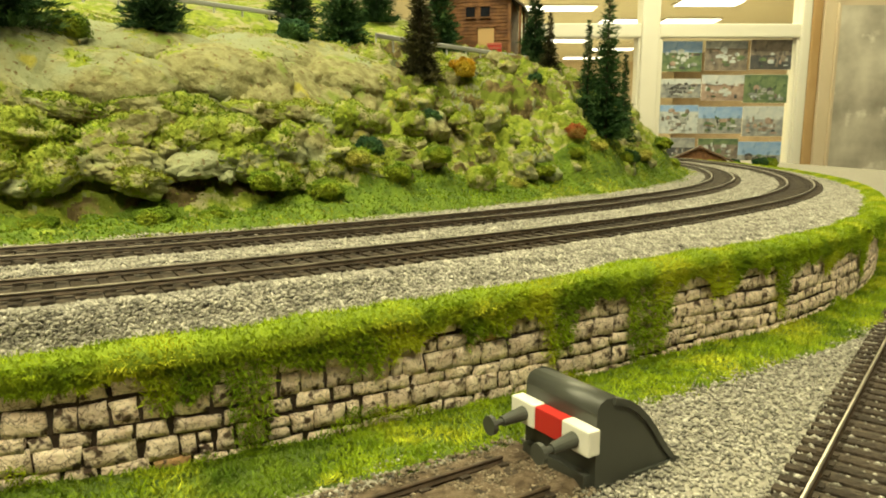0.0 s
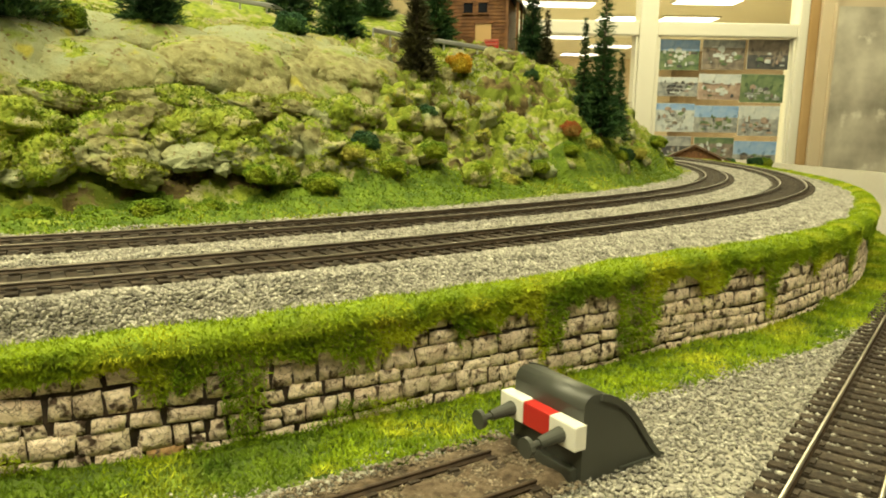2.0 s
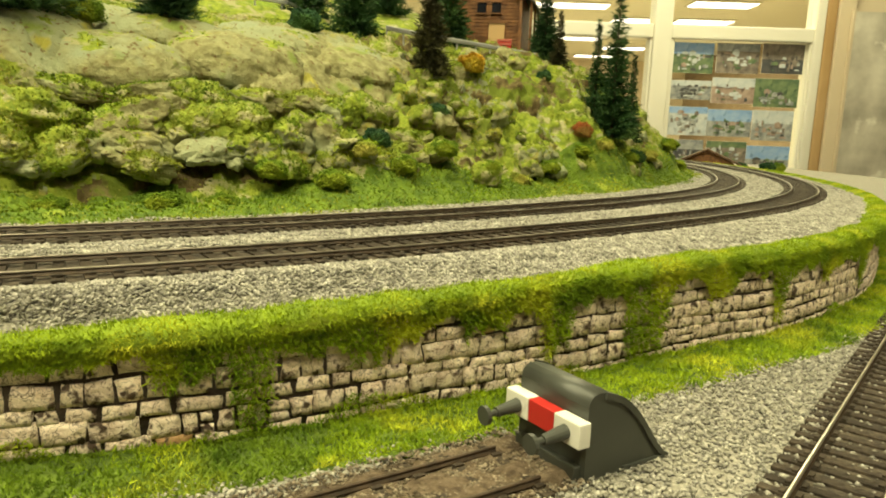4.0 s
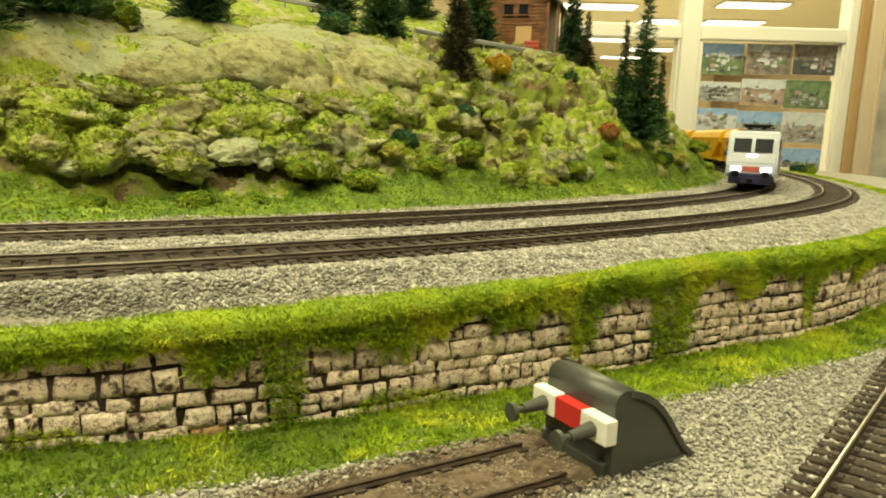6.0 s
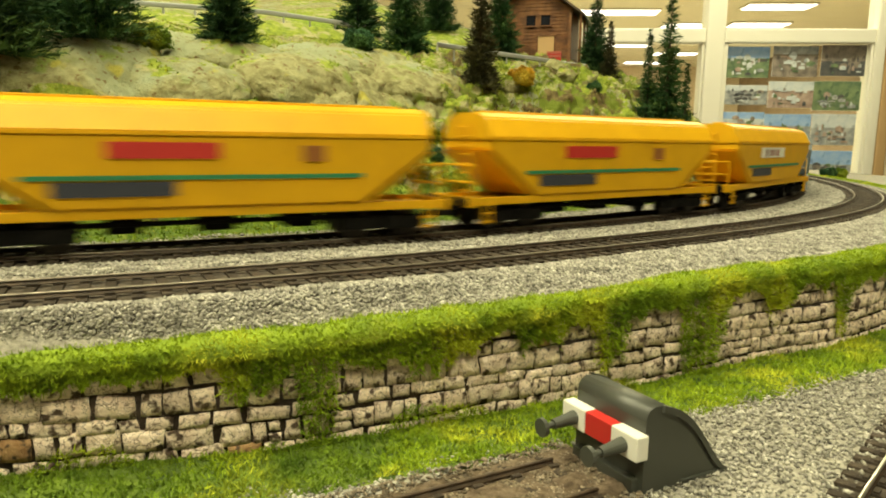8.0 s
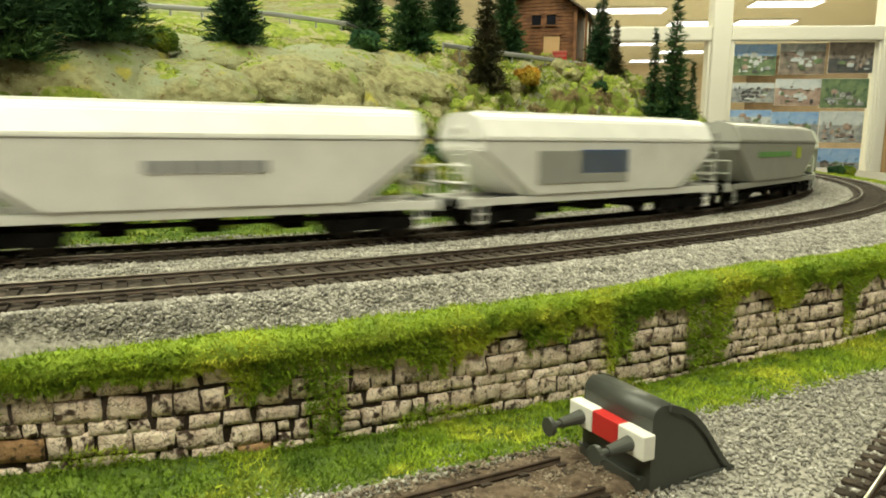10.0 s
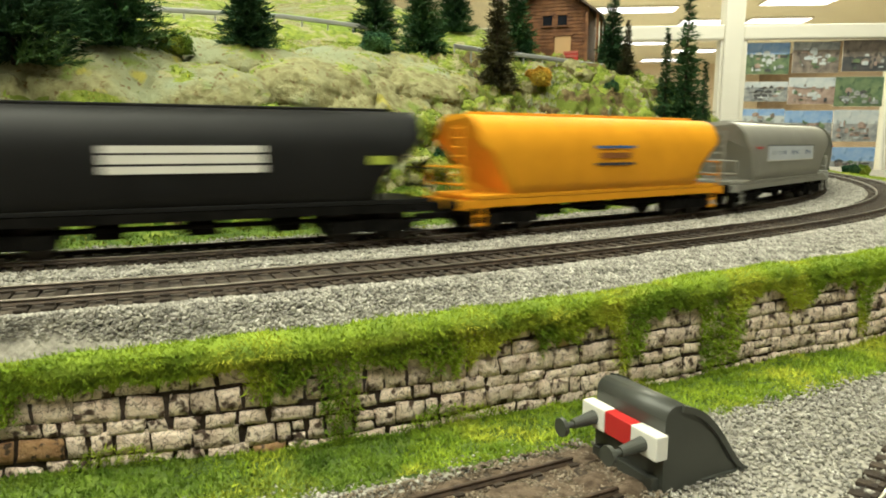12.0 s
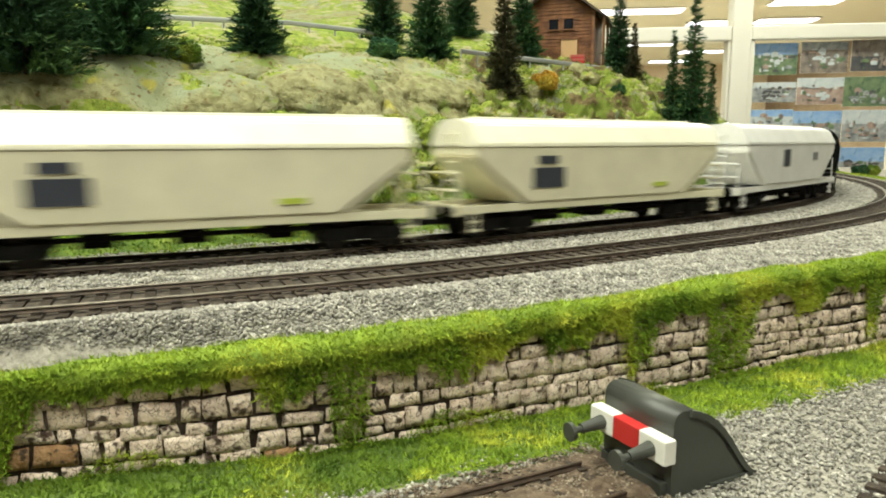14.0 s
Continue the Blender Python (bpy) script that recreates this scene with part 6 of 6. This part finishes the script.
def guardrail(points, label):
    """A galvanised rail on short posts."""
    t = empty("guardrail", pose(0, 0, 0), label, "guardrail")
    pts = [(x, y, ground_at(x, y) + 0.0075 if z is None else z) for x, y, z in points]
    fine = []
    for a, b in zip(pts, pts[1:]):
        for k in range(8):
            f = k / 8
            fine.append(tuple(p + (q - p) * f for p, q in zip(a, b)))
    fine.append(pts[-1])
    line = []
    for i, p in enumerate(fine):
        o = fine[min(i + 1, len(fine) - 1)] if i < len(fine) - 1 else fine[i]
        w = fine[i - 1] if i == len(fine) - 1 else p
        line.append((p[0], p[1], math.atan2(o[1] - w[1], o[0] - w[0]), p[2]))
    part("rail_band", sweep("rail_band", line, [(-0.0004, 0), (-0.0008, 0.0008), (-0.0004, 0.0017), (-0.0008, 0.0026), (-0.0004, 0.0034), (0.0003, 0.0034), (0.0003, 0)], M_STEELRAIL), None, t)
    for p in fine[::3]:
        g = ground_at(p[0], p[1])
        part("post", box(p[0] - 0.0006, p[0] + 0.0006, p[1] + 0.0002, p[1] + 0.0014, min(g, p[2]) - 0.003, p[2] + 0.003), M_STEELRAIL, t)


guardrail([(-0.2650, 0.4380, 0.164), (-0.2200, 0.4700, 0.1655), (-0.1750, 0.5050, 0.1680), (-0.1300, 0.5350, 0.1660), (-0.1050, 0.5520, 0.1640)], "grey guardrail along the hill road above the rock")
guardrail([(-0.0480, 0.5050, 0.1455), (-0.0180, 0.5380, 0.1450), (0.0230, 0.5700, 0.1435), (0.0500, 0.5900, 0.1420), (0.0730, 0.6050, 0.1410)], "grey guardrail along the hill road by the house")


def hill_road():
    """The road shelf behind the upper guardrail, with its grassy banks."""
    ends = [(-0.3300, 0.3900, 0.1600), (-0.2650, 0.4380, 0.1612), (-0.2200, 0.4700, 0.1625), (-0.1750, 0.5050, 0.1648), (-0.1300, 0.5350, 0.1630), (-0.1050, 0.5520, 0.1610), (-0.0700, 0.5760, 0.1540)]
    line = []
    for k in range(61):
        f = k / 60 * (len(ends) - 1)
        x, y, z = (float(np.interp(f, range(len(ends)), [e[j] for e in ends])) for j in range(3))
        line.append((x, y, radians(36.0), z))
    wob = [0.0012 * math.sin(i * 1.7) + 0.0008 * math.sin(i * 3.1) for i in range(61)]
    bank = [(x, y, a, z + wob[i] * 0.4) for i, (x, y, a, z) in enumerate(line)]
    tagged(new("road_bank", sweep("road_bank", bank, [(-0.050, -0.030), (-0.022, -0.012), (-0.006, -0.0022), (-0.001, -0.0008), (0.004, -0.0008), (0.004, -0.040), (-0.050, -0.040)], M_MOSSROCK)), "mossy bank below the hill road", "bank", kind="structure")
    tagged(new("hill_road", sweep("hill_road", line, [(0.004, -0.0012), (0.026, -0.0012), (0.026, -0.040), (0.004, -0.040)], M_ROAD)), "grey brown model road along the hill", "road", kind="structure")
    tagged(new("meadow_bank", sweep("meadow_bank", bank, [(0.026, -0.0010), (0.036, 0.0030), (0.060, 0.0130), (0.110, 0.0280), (0.110, -0.040), (0.026, -0.040)], M_TURF)), "bright green meadow above the hill road", "meadow", kind="structure")


hill_road()


def timber_house():
    gz = 0.146
    t = empty("timber_house", pose(0.0330, 0.6600, gz, 0, 0, -12), "brown timber model chalet with a dark overhanging roof", "house")
    w, d, h = 0.033, 0.030, 0.047
    part("foundation", box(-w - 0.001, w + 0.001, -d - 0.001, d + 0.001, -0.02, 0.003), M_ROAD, t)
    gable = [(-w, 0.003), (w, 0.003), (w, h), (0, h + 0.024), (-w, h)]
    wall_b = part("wall", prism(gable, -d, d, axis="y"), M_WOODWALL, t, "stained timber walls")
    for k in range(22):
        z = 0.005 + k * 0.0030
        half = w if z < h else w * (h + 0.024 - z) / 0.024
        if half > 0.004:
            part("plank", box(-half, half, -d - 0.0007, -d + 0.0002, z, z + 0.0024), M_WOODWALL, wall_b)
    for sgn in (-1, 1):
        bm = prism([(sgn * -0.001, h + 0.0262), (sgn * (w + 0.012), h - 0.0075), (sgn * (w + 0.012), h - 0.0055), (sgn * -0.001, h + 0.0285)], -d - 0.009, d + 0.006, axis="y")
        part("roof", bm, M_ROOF, t, "dark shingle roof")
    door = part("door", box(0.004, 0.018, -d - 0.0016, -d - 0.0006, 0.003, 0.025), M_OCHRE, t, "light brown door")
    part("door_frame", box(0.0025, 0.0195, -d - 0.0022, -d - 0.0008, 0.025, 0.0272), M_WOODWALL, door)
    for x in (-0.020, -0.003, 0.010):
        z = 0.014 if x < -0.01 else 0.034
        win = part("window", box(x - 0.004, x + 0.004, -d - 0.0012, -d - 0.0006, z, z + 0.009), M_CABGLASS, t, "small dark window")
        part("window_frame", box(x - 0.005, x + 0.005, -d - 0.0018, -d - 0.0012, z + 0.0088, z + 0.0102), M_WOODWALL, win)
        part("window_sill", box(x - 0.005, x + 0.005, -d - 0.0024, -d - 0.0010, z - 0.0010, z), M_WOODWALL, win)
    for x, y in ((w + 0.008, -d - 0.004), (w + 0.008, 0.0), (w + 0.008, d), (w - 0.001, -d - 0.006)):
        part("porch_post", box(x - 0.0011, x + 0.0011, y - 0.0011, y + 0.0011, -0.01, h - 0.004), M_WOODWALL, t)
    part("porch_railing", box(w + 0.0075, w + 0.0085, -d - 0.004, d, 0.0105, 0.012), M_WOODWALL, t)
    part("porch_floor", box(w, w + 0.010, -d - 0.005, d, -0.012, 0.002), M_WOODWALL, t)


timber_house()


def red_crate():
    g = ground_at(0.0440, 0.6140)
    t = empty("red_crate", pose(0.0440, 0.6140, max(g, 0.138), 0, 0, -10), "small red crate beside the timber house", "crate")
    part("crate_body", box(-0.006, 0.006, -0.003, 0.003, -0.003, 0.0065, 0.0005), M_RED, t)
    for z in (0.0015, 0.0045):
        part("slat", box(-0.0063, 0.0063, -0.0034, -0.0029, z, z + 0.0018), M_SIGNRED, t)


red_crate()


def far_house():
    """A low model building below the curve, of which the roof shows."""
    t = empty("model_house", pose(0.615, 1.66, -0.006, 0, 0, -20), "low brown model house with a dark roof", "house")
    part("wall", prism([(-0.060, 0), (0.060, 0), (0.060, 0.030), (0, 0.058), (-0.060, 0.030)], -0.05, 0.05, axis="y"), M_WOODWALL, t)
    for sgn in (-1, 1):
        part("roof", prism([(0, 0.0585), (sgn * 0.078, 0.0235), (sgn * 0.078, 0.0265), (0, 0.0625)], -0.062, 0.062, axis="y"), M_ROOF, t, "dark brown roof")
    for sgn in (-1, 1):
        part("fascia", prism([(0, 0.0590), (sgn * 0.078, 0.0240), (sgn * 0.078, 0.0268), (0, 0.0628)], -0.0635, -0.0622, axis="y"), M_ROOFRED, t, "pale brown fascia board")
    for k in range(5):
        part("rafter", box(-0.07 + k * 0.034, -0.066 + k * 0.034, -0.060, -0.050, 0.020, 0.026), M_ROOF, t)


far_house()
bush(0.735, 1.60, 0.020, M_FOAM_DARK, "dark green bushes beyond the curve", 40, base_z=0.0, lift=0.8)
bush(0.765, 1.61, 0.018, M_FOAM_GREEN, "green bushes beyond the curve", 41, base_z=0.0, lift=0.9)
bush(0.700, 1.66, 0.016, M_FOAM_DARK, "dark green bushes beyond the curve", 42, base_z=0.0, lift=0.9)

# ---- photographs on the glass ----


def photo(x0, x1, z0, z1, sky, land, accent, i):
    t = empty("photograph", pose((x0 + x1) / 2, 2.62 + 0.0155, (z0 + z1) / 2), "colour landscape photograph taped to the window glass", "photograph", "photographs on the glass")
    hw, hh = (x1 - x0) / 2, (z1 - z0) / 2
    part("paper", box(-hw, hw, -0.0012, 0.0006, -hh, hh), P_WHITE, t)
    split = hh * (0.25 + 0.3 * math.sin(i * 2.3))
    part("sky", box(-hw * 0.995, hw * 0.995, -0.0018, -0.0013, split, hh * 0.99), sky, t)
    part("land", box(-hw * 0.995, hw * 0.995, -0.0018, -0.0013, -hh * 0.99, split), land, t)
    rng = random.Random(i)
    for k in range(26):
        a = rng.uniform(-hw * 0.85, hw * 0.6)
        b = rng.uniform(-hh * 0.85, split)
        w, h = rng.uniform(0.06, 0.34) * hw, rng.uniform(0.08, 0.36) * hh
        part("patch", prism([(a, b), (min(a + w, hw * 0.9), b), (min(a + w, hw * 0.9), min(b + h * 0.7, hh * 0.85)), (min(a + w * 0.5, hw * 0.9), min(b + h, hh * 0.9)), (a, min(b + h * 0.7, hh * 0.85))], -0.0024 - 0.0001 * k, -0.0020 - 0.0001 * k, axis="y"), accent if k % 2 else PH[rng.randrange(len(PH))], t)


def print_mat(name, a, b):
    # Haze from the glass is mixed into the print colours as blue grey.
    hazed = [tuple(0.78 * v + 0.22 * g for v, g in zip(c, (0.27, 0.31, 0.36))) for c in (a, b)]
    return mat(name, hazed[0], hazed[1], 34, 0.4, spots=tuple(v * 0.75 for v in hazed[0]), spot_scale=45.0, spot_at=0.57)


PH_SKY = print_mat("print_blue_sky", (0.24, 0.44, 0.85), (0.42, 0.60, 0.90))
PH_PALE = print_mat("print_pale_sky", (0.60, 0.66, 0.70), (0.78, 0.80, 0.80))
PH_GREEN = print_mat("print_green_land", (0.06, 0.13, 0.03), (0.22, 0.30, 0.10))
PH_BROWN = print_mat("print_brown_land", (0.14, 0.10, 0.07), (0.36, 0.28, 0.21))
PH_GREY = print_mat("print_grey_town", (0.24, 0.25, 0.26), (0.56, 0.56, 0.54))
PH_ROOF = print_mat("print_pink_house", (0.38, 0.24, 0.18), (0.58, 0.42, 0.33))
PH_DARK = print_mat("print_dark", (0.02, 0.02, 0.02), (0.08, 0.06, 0.05))
PH = [PH_GREEN, PH_BROWN, PH_GREY, PH_ROOF, PH_PALE, PH_DARK]
for i, (x0, x1, z0, z1, sky, land, acc) in enumerate([
    (0.808, 0.952, 0.318, 0.428, PH_SKY, PH_GREEN, PH_PALE),
    (0.968, 1.112, 0.322, 0.430, PH_GREY, PH_BROWN, PH_PALE),
    (1.128, 1.268, 0.326, 0.434, PH_BROWN, PH_DARK, PH_BROWN),
    (0.812, 0.954, 0.222, 0.292, PH_PALE, PH_GREY, PH_DARK),
    (0.962, 1.108, 0.212, 0.306, PH_PALE, PH_ROOF, PH_PALE),
    (1.112, 1.262, 0.204, 0.308, PH_GREEN, PH_GREEN, PH_GREY),
    (0.812, 0.950, 0.090, 0.196, PH_SKY, PH_PALE, PH_GREY),
    (0.956, 1.108, 0.090, 0.190, PH_SKY, PH_GREY, PH_GREEN),
    (1.116, 1.256, 0.080, 0.192, PH_PALE, PH_GREY, PH_ROOF),
    (0.962, 1.100, -0.030, 0.072, PH_GREEN, PH_BROWN, PH_PALE),
    (1.106, 1.256, -0.040, 0.060, PH_SKY, PH_GREY, PH_DARK),
    (0.812, 0.945, -0.030, 0.074, PH_GREY, PH_DARK, PH_GREY),
]):
    photo(0.811 + (x0 - 0.808) * 1.055 - 0.004, 0.811 + (x1 - 0.808) * 1.055 + 0.002, z0, z1, sky, land, acc, i)


def motions():
    times = [k / 10 for k in range(141)]
    for i, car in enumerate(TRAIN):
        lead = -0.1115 if i == 0 else PITCH * (i - 0.5)
        half = 0.062 if i == 0 else 0.060
        walk(car, [(t, rail_pose(head_gap(t) + lead, half)) for t in times])


motions()
